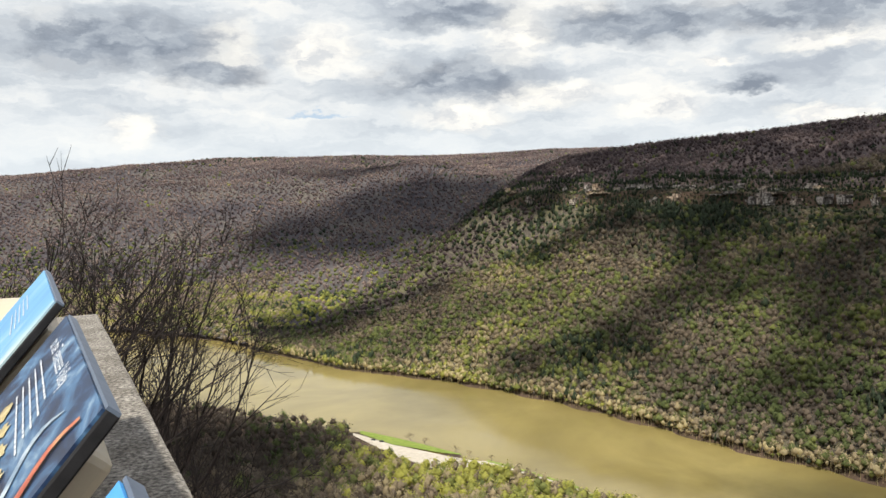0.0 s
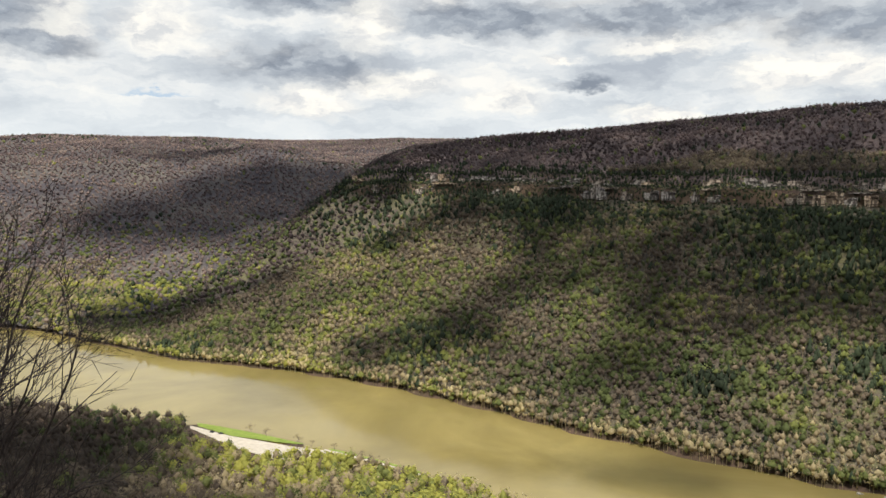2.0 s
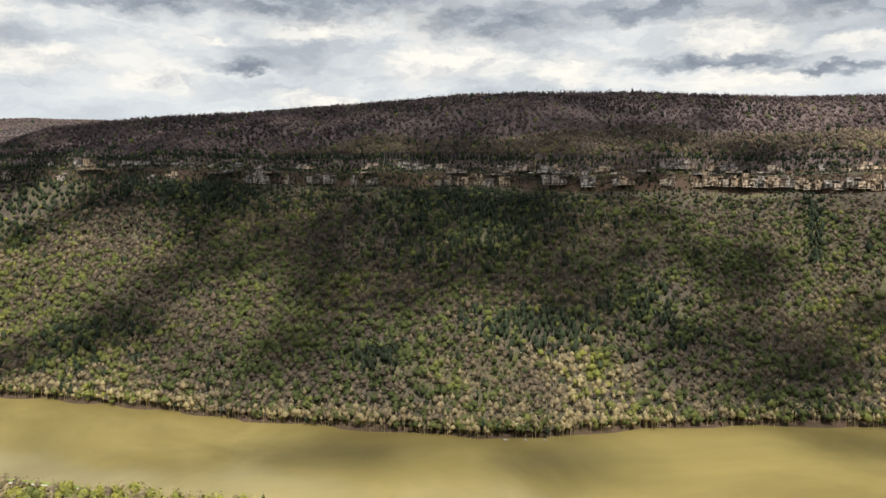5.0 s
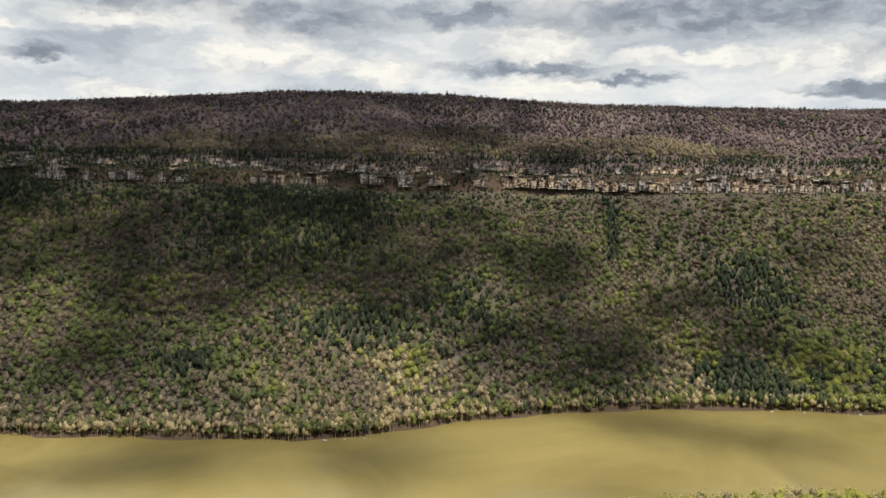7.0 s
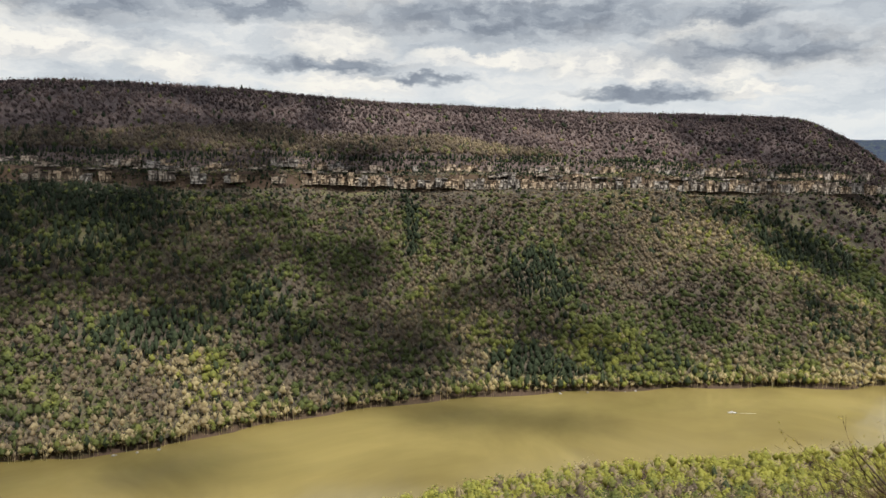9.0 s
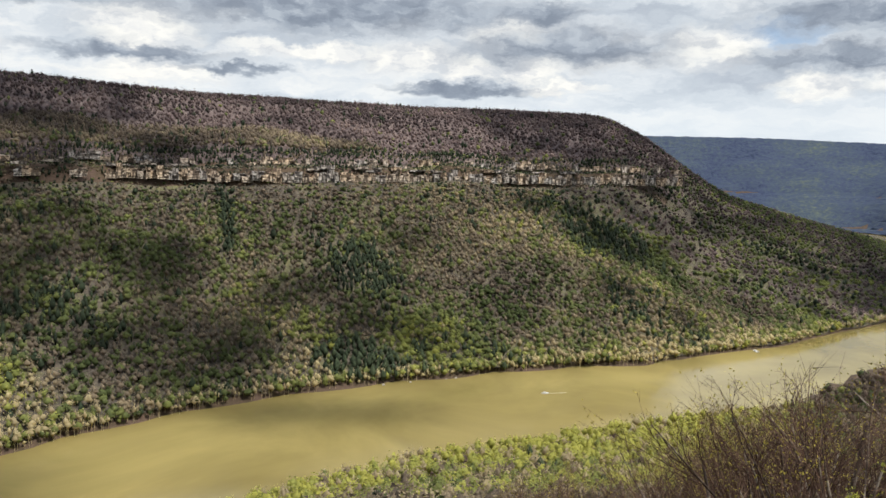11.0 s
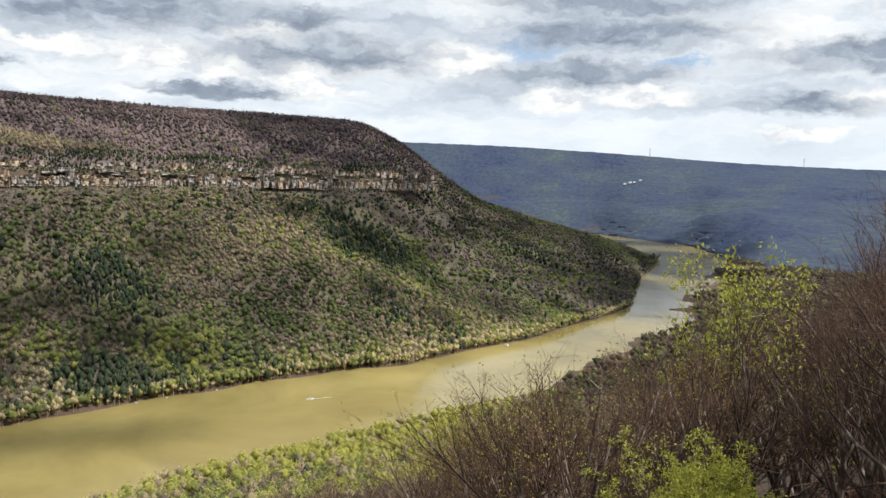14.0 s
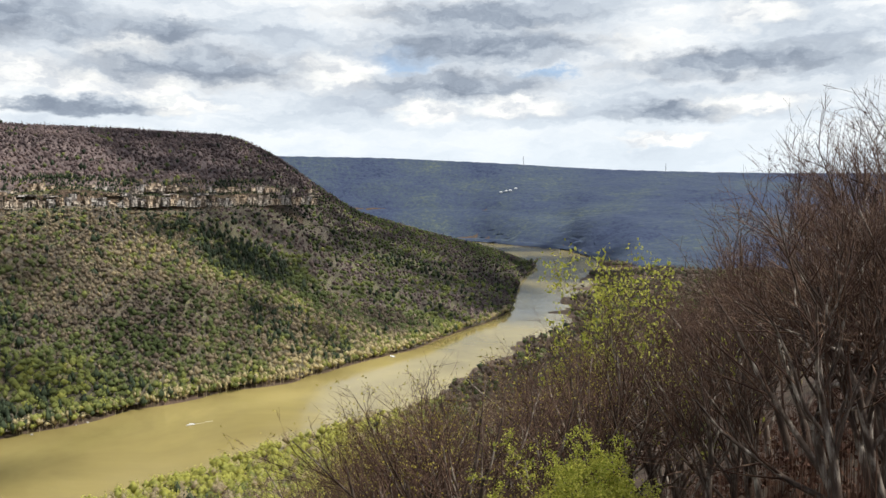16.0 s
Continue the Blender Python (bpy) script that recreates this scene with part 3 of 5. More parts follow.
def plant_region(place, az0, az1, r0, r1, spacing, kind, mixer, counts, clear, size, tall, leaf=1.0, mats=NEAR_WOODS, lift=0.3, coarse=False):
    """Mixed spring woodland on one part of the land."""
    a, r = scatter(az0, az1, r0, r1, spacing)
    z, k = height(a, r)
    keep = (k == kind) & (z > (0.6 if kind == 0 else 0.15))
    if kind == 1:
        keep &= (r < crest_dist(a) + 70) | (a > 86)
    if kind == 2:
        keep &= ~((a > 3.5) & (a < 60) & (r < 2700))
    keep &= clear(a, r, z, None, rng.random(len(a)))
    a, r, z = a[keep], r[keep], z[keep]
    b = xyz(a, r, z)
    green, pine = mixer(a, r, z, b)
    u = rng.random(len(a))
    is_pine = u < pine
    is_green = ~is_pine & (u < pine + green)
    is_bare = ~is_pine & ~is_green
    sz, tl = size[0] + (size[1] - size[0]) * rng.random(len(a)) ** 1.5, rng.uniform(*tall, len(a))
    if kind == 1:
        foot = cliff_line(a) - r
        tl = tl * np.where((a > 20) & (a < 92) & (foot > 0), np.interp(foot, [25, 90], [0.55, 1.0]), 1.0) * np.where((a > 8) & (foot < -4) & (foot > -32), 0.45, 1.0)
    patch = fbm(b[:, 0], b[:, 1], 90.0, 31)
    tone = np.clip(0.5 + 0.9 * (patch - 0.5) + rng.normal(0, 0.2 if kind == 0 else 0.10, len(a)), 0, 1)
    # tone also paints the near slope's light: sunny low bank, shaded left end
    if kind == 0:
        tone = np.clip(tone + np.interp(a, [-14, -9, -3, 96, 102], [-0.5, -0.1, 0.55, 0.68, -0.25]) * np.clip(1.05 - z / 85, -0.65, 1), 0, 1)
    if kind == 1:
        tone = np.clip(tone + 0.12 * (fbm(b[:, 0], b[:, 1], 300.0, 91) - 0.5), 0, 1)
    if kind == 1:
        tone = np.clip(tone + 0.55 * bank_pale_sunlit(a, r), 0, 1)
    if kind == 0:
        tone = tone - 0.10
    # sunlit valley floor, painted as a lighter tone on the low trees
    if kind == 2:
        tone = tone + 0.24 * np.clip(1 - z / 60, 0, 1)
    warm = 0.08 * np.interp(a, [50, 60], [0, 1]) * (kind == 1) - 0.14 * (kind == 0)
    # bearings 8 to 34 toned darker: slope shade painted into the trees
    tone_bare = np.clip(tone + warm + (bank_pale_sunlit(a, r) - 0.16 - 0.12 * np.interp(a, [8, 14, 28, 34], [0, 1, 1, 0]) * (r < 1100)) * (kind == 1), 0, 1)
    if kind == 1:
        # same painted shade for the leafing trees and evergreens
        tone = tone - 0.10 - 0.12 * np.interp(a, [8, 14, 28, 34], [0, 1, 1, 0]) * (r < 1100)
    nb, ng, np_ = counts
    # core tone is lowered, which paints the shade inside each crown
    s = is_bare
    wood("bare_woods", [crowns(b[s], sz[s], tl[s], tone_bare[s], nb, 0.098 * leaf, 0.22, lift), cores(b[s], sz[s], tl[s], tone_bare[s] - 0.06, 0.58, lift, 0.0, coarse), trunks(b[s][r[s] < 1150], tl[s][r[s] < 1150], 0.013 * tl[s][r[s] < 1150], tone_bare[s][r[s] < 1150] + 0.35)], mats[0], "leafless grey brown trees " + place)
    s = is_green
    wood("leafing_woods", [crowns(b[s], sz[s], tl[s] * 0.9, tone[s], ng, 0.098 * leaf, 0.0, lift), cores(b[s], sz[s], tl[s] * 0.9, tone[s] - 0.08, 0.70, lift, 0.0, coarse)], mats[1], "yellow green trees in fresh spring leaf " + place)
    s = is_pine
    wood("evergreen_woods", [crowns(b[s], sz[s] * 0.8, tl[s] * 1.1, tone[s], np_, 0.15 * leaf, 0.15, 0.08, 0.5), cores(b[s], sz[s] * 0.8, tl[s] * 1.1, tone[s], 0.75, 0.08, 0.5, coarse)], mats[2], "dark green evergreen trees " + place)


def bank_pale_sunlit(a, r):
    """Pale sycamores stand along the water; the sunlit bank is painted in too."""
    return 0.44 * np.exp(-np.clip(r - far_bank(a), 0, None) / np.interp(a, [26, 31, 46, 50], [35, 75, 75, 40])) * (r > far_bank(a)) - 0.12 * np.clip((r - 1300) / 300, 0, 1)


def clear_of_cliffs(a, r, z, b, u):
    """Trees thin out over the rock faces and below them."""
    d = r - cliff_line(a)
    return ~((a > 3) & (a < 90.5) & (d > -24) & (d < 66))


def only_ledges(a, r, z, b, u):
    """Small growth between and below the rock bands, little of it on the faces."""
    d = r - cliff_line(a)
    on = (a > 3) & (a < 90.5) & (d > -24) & (d < 66)
    face = ((d > -12) & (d < 4)) | ((d > 4) & (d < 14)) | ((d > 30) & (d < 40))
    share = np.interp(a, [3, 20, 34, 46, 56, 92], [1.0, 0.97, 0.95, 0.85, 0.5, 0.35])
    return on & ((u < share) | ~face)


def on_steps(a, r, z, b, u):
    """Shrubs that hold on to the steep steps behind the rock faces."""
    d = r - cliff_line(a)
    return ((d > 2) & (d < 14)) | ((d > 42) & (d < 58))


def mix_ledge(a, r, z, b):
    n = fbm(b[:, 0], b[:, 1], 60.0, 44)
    return np.full(len(a), 0.12), np.clip(0.30 + 1.8 * (n - 0.45) + 0.5 * np.clip((48 - a) / 20, 0, 1) + 0.25 * (r - cliff_line(a) > 14), 0.1, 0.9)


def clear_of_landing(a, r, z, b, u):
    open_ground = (a > -8.5) & (a < 12) & (r > near_bank(a) - landing_width(a))
    thin = (a > 14) & (a < 58) & (r < 440) & (u > 0.25)
    return ~open_ground & ~thin & ~((r < 190) & (a < 92))


def landing_width(a):
    return np.interp(a, [-8.5, -7.3, -6.6, -2, 1.5, 4, 8, 12], [10, 14, 95, 104, 62, 40, 34, 20])


def anywhere(a, r, z, b, u):
    return u < 2


def mix_opposite(a, r, z, b):
    rel = z / np.maximum(cliff_foot(np.clip(a, 5, 90)), 1)
    n = fbm(b[:, 0], b[:, 1], 130.0, 40)
    n2 = fbm(b[:, 0], b[:, 1], 170.0, 50)
    low = np.clip(1.35 - rel, 0, 1)
    green = np.clip(low * (0.60 + 1.5 * (n - 0.48)) * np.interp(a, [0, 30, 52], [0.6, 0.65, 1.0]), 0.04, 0.8)
    near_cliff = np.exp(-((rel - 1.0) / 0.22) ** 2) * np.clip((62 - a) / 30, 0.3, 1.0)
    def stand(az, dist, wide, deep):
        return np.clip(2.2 * np.exp(-(((a - az) / wide) ** 2) - ((r - dist) / deep) ** 2), 0, 1)

    grove = stand(69.2, 862, 2.4, 26) + 0.9 * stand(29.9, 792, 1.3, 18) + 0.8 * stand(41.5, 830, 3.6, 28) + 0.8 * stand(69.4, 1030, 2.2, 40) + 0.6 * stand(86, 1290, 3, 60) + 0.6 * stand(49, 880, 2.5, 30)
    grove = grove + 0.95 * np.exp(-(((a - 59.8) / 0.55) ** 4)) * (r > 1020) * (r < 1150) + 0.5 * stand(36, 1010, 5, 50)
    below = cliff_line(a) - r
    grove = grove + 0.85 * np.exp(-(((a - 37) / 6) ** 2)) * (below > 0) * np.clip(2 - below / 60, 0, 1) + 0.5 * np.exp(-(((a - 22) / 8) ** 2)) * (below > 0) * np.clip(2 - below / 60, 0, 1)
    pine = np.clip(0.02 + 0.9 * near_cliff * np.clip(n2 * 2.4 - 0.75, 0, 1) + np.clip((n2 - 0.62) * 3, 0, 0.3) * (rel < 1.1) + grove, 0, 0.95)
    return green, pine


def only_bank(a, r, z, b, u):
    d = r - far_bank(a)
    return (d > 0.8) & (d < 14)


def mix_bank(a, r, z, b):
    return 0.25 + 0.4 * (fbm(b[:, 0], b[:, 1], 60.0, 77) - 0.4), np.full(len(a), 0.04)


def mix_far(a, r, z, b):
    n = fbm(b[:, 0], b[:, 1], 300.0, 60)
    green = np.clip(0.55 - z / 260, 0.02, 0.5) * np.clip(n * 2, 0, 1.5)
    return green, np.clip((n - 0.6) * 1.2, 0.0, 0.12)


def mix_near(a, r, z, b):
    n = fbm(b[:, 0], b[:, 1], 70.0, 70)
    green = np.clip(0.90 + 0.15 * (a > 20) - z / 130 + 1.6 * (n - 0.5), 0.06, 0.85) * np.interp(a, [-17, -13, -8, -3], [0.06, 0.35, 0.6, 1.0]) * np.interp(a, [97, 103], [1.0, 0.25])
    return green, np.full(len(a), 0.006)


def canopy(name, az, inner, outer, rows, rise, mat, label, seed):
    """The closed roof of a wood: a lumpy sheet carried over the ground at the height that rise gives."""
    A = np.repeat(az[:, None], rows, 1)
    t = np.linspace(0, 1, rows)[None, :]
    Rr = inner(az)[:, None] * (1 - t) + outer(az)[:, None] * t
    jit = np.random.default_rng(seed)
    A = A + jit.uniform(-0.3, 0.3, A.shape) * (az[1] - az[0])
    Z, k = height(A, Rr)
    x, y = Rr * np.sin(np.radians(A)), Rr * np.cos(np.radians(A))
    Z = Z + rise(A, Rr, Z, k, x, y)
    V = np.stack([x, y, Z], -1).reshape(-1, 3)
    i, j = np.meshgrid(np.arange(len(az) - 1), np.arange(rows - 1), indexing="ij")
    F = np.stack([i * rows + j, i * rows + j + 1, (i + 1) * rows + j + 1, (i + 1) * rows + j], -1).reshape(-1, 4)
    return tagged(new(name, mesh_of(name, V, F, mat, True)), label, "trees", kind="stuff")


def lumps(x, y, size, seed):
    return 0.45 + 0.9 * value_noise(x / size, y / size, seed) + 0.35 * value_noise(x / size * 2.3, y / size * 2.3, seed + 1)


def rise_opposite(A, R, Z, k, x, y):
    d = R - cliff_line(A)
    on = (A > 3) & (A < 90.5)
    face = on & (((d > -9) & (d < 15)) | ((d > 27) & (d < 42)))
    ledge = on & (d > -30) & (d < 70)
    h = np.where(ledge, 2.0, np.where(d > 0, 3.0, 2.4)) * lumps(x, y, 8.0, 3)
    h = h * np.clip((R - far_bank(A)) / 25 + 0.25, 0, 1)
    return np.where(face | (k != 1) | (Z < 0.3), -4.0, h)


def woods_edge(a):
    share = np.interp(a, [84, 95], [0.0, 1.0])
    return np.minimum(crest_dist(a), cliff_line(np.clip(a, 3, 92)) + 40) * (1 - share) + crest_dist(a) * share


canopy("woods_canopy", np.arange(-13.8, 107.2, 0.42), lambda a: far_bank(a) + 9, woods_edge, 96, rise_opposite, MAT_CANOPY, "closed spring woods covering the opposite slope", 1)
canopy("ridge_canopy", np.arange(-2, 92, 0.45), lambda a: cliff_line(np.clip(a, 3, 92)) + 38, lambda a: np.maximum(crest_dist(a) + 40, cliff_line(np.clip(a, 3, 92)) + 60), 80, rise_opposite, MAT_CANOPY_BARE, "closed leafless woods on the upper ridge", 2)
canopy("valley_canopy", np.arange(-36, 14, 0.3), lambda a: np.maximum(far_bank(a), 1280) + 8, lambda a: 4330 + 0 * a, 170, lambda A, R, Z, k, x, y: np.where((k == 2) & (Z > 0.3), 5.5 * lumps(x, y, 17.0, 5), -4.0), MAT_CANOPY_LEFT, "closed woods on the hills across the valley", 3)
canopy("distant_canopy", np.arange(84, 132, 0.28), lambda a: right_shore(a) + 4, lambda a: 4800 + 0 * a, 120, lambda A, R, Z, k, x, y: np.where((k == 2) & (Z > 0.3), 6.5 * lumps(x, y, 24.0, 7) * np.clip((R - right_shore(A)) / 50, 0.05, 1), -4.0), MAT_CANOPY_HAZED, "closed woods on the distant ridge beyond the bend, tinted haze blue", 4)

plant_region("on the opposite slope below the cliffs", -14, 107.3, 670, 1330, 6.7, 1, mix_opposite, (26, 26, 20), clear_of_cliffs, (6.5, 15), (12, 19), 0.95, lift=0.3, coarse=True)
plant_region("along the opposite waterline", -14, 107.3, 670, 1600, 4.2, 1, mix_bank, (24, 26, 20), only_bank, (4, 9.5), (7, 17), 1.1, lift=0.25, coarse=True)
plant_region("among the cliffs", 2, 93, 1080, 1700, 5.6, 1, mix_ledge, (8, 9, 10), only_ledges, (4, 7.5), (6, 13), 1.5, lift=0.1)
plant_region("on the rock steps", 3, 92, 1080, 1720, 3.3, 1, mix_ledge, (6, 7, 7), on_steps, (3, 5.5), (3, 6.5), 1.6, lift=0.0, coarse=True)
plant_region("on the upper ridge of the gorge", -14, 107.3, 1330, 2600, 10.5, 1, mix_opposite, (7, 7, 8), clear_of_cliffs, (8, 15), (9, 17), 1.5, mats=HIGH_WOODS, lift=0.15, coarse=True)
plant_region("on the far hills", -34, 14, 1280, 4350, 17, 2, mix_far, (4, 4, 4), anywhere, (12, 19), (13, 20), 2.0, mats=HIGH_WOODS, lift=0.15, coarse=True)
plant_region("on the low bank across the valley", -33, -11, 1270, 2100, 14, 2, mix_near, (10, 10, 8), anywhere, (12, 18), (10, 17), 1.5, lift=0.05, coarse=True)
plant_region("on the slope below the overlook", -32, 113, 110, 1000, 9.0, 0, mix_near, (36, 40, 26), clear_of_landing, (8, 13.5), (11, 18), 0.95, lift=0.2, coarse=True)
plant_region("on the low bank towards the bend", 103, 114, 1000, 2900, 15, 0, mix_near, (8, 9, 8), anywhere, (15, 21), (13, 18), 1.5, lift=0.1)
plant_region("on the shoulder beside the overlook", 111, 137, 100, 2600, 17, 0, mix_near, (12, 13, 12), anywhere, (12, 18), (10, 15), 1.4, lift=0.1)


# ================= the overlook =================
def part(name, bm, mat, parent=None, label="", smooth=False):
    me = bpy.data.meshes.new(name)
    bm.to_mesh(me)
    bm.free()
    me.materials.append(mat)
    if smooth:
        me.polygons.foreach_set("use_smooth", np.ones(len(me.polygons), bool))
    ob = new(name, me)
    if parent is not None:
        ob.parent = parent
    return tagged(ob, label)


def box(bm, lo, hi, bevel=0.0, m=None):
    v = bmesh.ops.create_cube(bm, size=1.0)["verts"]
    for p in v:
        p.co = Vector([lo[k] + (p.co[k] + 0.5) * (hi[k] - lo[k]) for k in range(3)])
    if bevel:
        es = list({e for p in v for e in p.link_edges})
        bmesh.ops.bevel(bm, geom=es, offset=bevel, segments=2, affect="EDGES", profile=0.5)
    if m is not None:
        bmesh.ops.transform(bm, matrix=m, verts=bm.verts)
    return bm


# ---- cliffs: broken bands of sandstone, block by block
def rock_variants(count, seed):
    """Bedded blocks: two or three columns of unequal beds, the lowest often undercut."""
    out, rr = [], random.Random(seed)
    for _ in range(count):
        bm = bmesh.new()
        cuts = [0.0] + sorted(rr.uniform(0.15, 0.85) for _ in range(rr.randint(1, 3))) + [1.0]
        for x0, x1 in zip(cuts, cuts[1:]):
            z, front, full = 0.0, rr.uniform(-0.15, 0.3), rr.uniform(0.4, 1.05)
            beds = rr.randint(3, 5)
            for k in range(beds):
                h = full / beds * rr.uniform(0.7, 1.3)
                f = front + rr.uniform(-0.22, 0.22) + (0.25 if k == 0 and rr.random() < 0.5 else 0.0)
                v = bmesh.ops.create_cube(bm, size=1.0)["verts"]
                for p in v:
                    p.co = Vector(((x0 if p.co.x < 0 else x1) - 0.5 + rr.uniform(-0.05, 0.05), (-0.5 + f if p.co.y < 0 else 0.75) + rr.uniform(-0.05, 0.05), z + (p.co.z + 0.5) * h + rr.uniform(-0.03, 0.03)))
                z += h * rr.uniform(1.0, 1.06)
        me = bpy.data.meshes.new("rock_block")
        bm.to_mesh(me)
        bm.free()
        me.materials.append(MAT_ROCK)
        out.append(me)
    return out


def build_cliff(name, setback, lift, tall, step, present, seed, label):
    """Blocks along the cliff line, each turned to face out from the slope."""
    parent = tagged(new(name), label, "cliff", kind="structure")
    rr, shapes = random.Random(seed), rock_variants(9, seed)
    az = 4.0
    while az < 91.5:
        r = float(cliff_line(az)) + setback
        span = math.degrees(step / r * math.cos(radians(az - 47.0)))
        if noise.noise(Vector((az * 0.9, seed, 0))) * 0.5 + noise.noise(Vector((az * 0.23, seed, 3))) * 0.3 + rr.uniform(0.3, 0.7) < np.interp(az, present[0], present[1]):
            z = float(cliff_foot(az)) + lift + rr.uniform(-2, 2)
            ob = new("rock_block", rr.choice(shapes))
            ob.parent = parent
            hgt = tall * (0.9 + 0.3 * noise.noise(Vector((az * 0.7, seed, 5)))) * rr.uniform(0.8, 1.1)
            ob.matrix_basis = pose(r * math.sin(radians(az)), r * math.cos(radians(az)), z, 0, 0, -47 + rr.uniform(-14, 14)) @ Matrix.Diagonal((step * rr.uniform(0.9, 1.6), 7 * rr.uniform(0.7, 1.4), hgt, 1))
        az += span
    return parent


build_cliff("cliff_lower", -7.0, 2.0, 19.0, 13.0, ((4, 16, 30, 45, 55, 64, 92), (0.3, 0.40, 0.42, 0.46, 0.65, 0.97, 0.97)), 3, "tan and orange sandstone cliff band above the forest")
build_cliff("cliff_middle", 4.0, 19.0, 6.0, 19.0, ((4, 16, 30, 45, 55, 92), (0.1, 0.35, 0.3, 0.38, 0.46, 0.46)), 8, "broken grey sandstone ledge among dark trees")
build_cliff("cliff_upper", 33.0, 24.0, 14.0, 16.0, ((4, 16, 30, 45, 55, 92), (0.2, 0.55, 0.4, 0.42, 0.55, 0.6)), 9, "upper broken sandstone ledge below the ridge woods")


# ---- shore: landing, boats, far marks
def ground_z(x, y):
    a, r = math.degrees(math.atan2(x, y)), math.hypot(x, y)
    return float(height(np.array([a]), np.array([r]))[0][0])


def strip(name, a0, a1, inner, outer, lift, mat, label, category):
    """A sheet lying on the bank between two distances back from the waterline."""
    az = np.linspace(a0, a1, 60)
    rows = []
    for k in range(9):
        back = inner(az) + (outer(az) - inner(az)) * k / 8
        r = near_bank(az) - back
        z = np.maximum(height(az, r)[0], 0.4) + lift
        rows.append(xyz(az, r, z))
    V = np.stack(rows, 1).reshape(-1, 3)
    i, j = np.meshgrid(np.arange(59), np.arange(8), indexing="ij")
    F = np.stack([i * 9 + j, i * 9 + j + 1, (i + 1) * 9 + j + 1, (i + 1) * 9 + j], -1).reshape(-1, 4)
    return tagged(new(name, mesh_of(name, V, F, mat, True)), label, category, kind="structure")


strip("lawn", -6.3, 1.0, lambda a: 3 + 0 * a, lambda a: np.interp(a, [-6.3, -4, -1, 1.0], [14, 30, 18, 5]), 0.5, MAT_LAWN, "bright green mown grass along the river bank", "lawn")
strip("gravel_lot", -6.8, 2.6, lambda a: np.interp(a, [-6.8, -4, 0, 2.6], [16, 31, 21, 10]), lambda a: np.interp(a, [-6.8, -4, 0, 2.6], [26, 74, 84, 18]), 0.45, MAT_GRAVEL, "pale gravel parking ground beside the river", "gravel")
strip("gravel_track", 2.5, 10.6, lambda a: 7 + 0 * a, lambda a: np.interp(a, [2.5, 10.6], [13, 11]), 0.5, MAT_GRAVEL, "pale gravel track along the river bank", "track")
strip("grass_verge", 2.9, 9.5, lambda a: 1.5 + 0 * a, lambda a: np.interp(a, [2.9, 9.5], [6.5, 6.5]), 0.5, MAT_LAWN, "green grass verge between track and water", "grass")


def build_car():
    car = new("car")
    bm = bmesh.new()
    box(bm, (-0.9, -2.2, 0.35), (0.9, 2.2, 0.95), 0.12)
    part("body", bm, MAT_DARK_CAR, car)
    bm = bmesh.new()
    v = bmesh.ops.create_cube(bm, size=1.0)["verts"]
    for p in v:
        k = 0.72 if p.co.z > 0 else 1.0
        p.co = Vector((p.co.x * 1.7 * (0.85 if p.co.z > 0 else 1), p.co.y * 2.6 * k - 0.2, 1.2 + p.co.z * 0.56))
    part("cabin", bm, MAT_GLASS, car, "dark glazed cabin")
    for x in (-0.86, 0.86):
        for y in (-1.35, 1.35):
            bm = bmesh.new()
            bmesh.ops.create_cone(bm, segments=12, radius1=0.33, radius2=0.33, depth=0.22, cap_ends=True, matrix=pose(x, y, 0.33, 0, 90, 0))
            wheel = part("wheel", bm, MAT_TYRE, car)
            bm = bmesh.new()
            side = 0.11 if x > 0 else -0.11
            bmesh.ops.create_cone(bm, segments=12, radius1=0.2, radius2=0.17, depth=0.03, cap_ends=True, matrix=pose(x + side, y, 0.33, 0, 90, 0))
            part("rim", bm, MAT_STEEL, wheel, "steel wheel rim")
    return tagged(car, "dark parked car standing on pale gravel by the river", "car", "cars by the river")


def on_bank(az, back, turn=0.0, lift=0.5):
    r = float(near_bank(az)) - back
    x, y = r * math.sin(radians(az)), r * math.cos(radians(az))
    return pose(x, y, max(ground_z(x, y), 0.4) + lift, 0, 0, turn)


car = build_car()
car.matrix_world = on_bank(-5.35, 30, 70)
copy_thing(car, on_bank(-4.75, 30, 75))


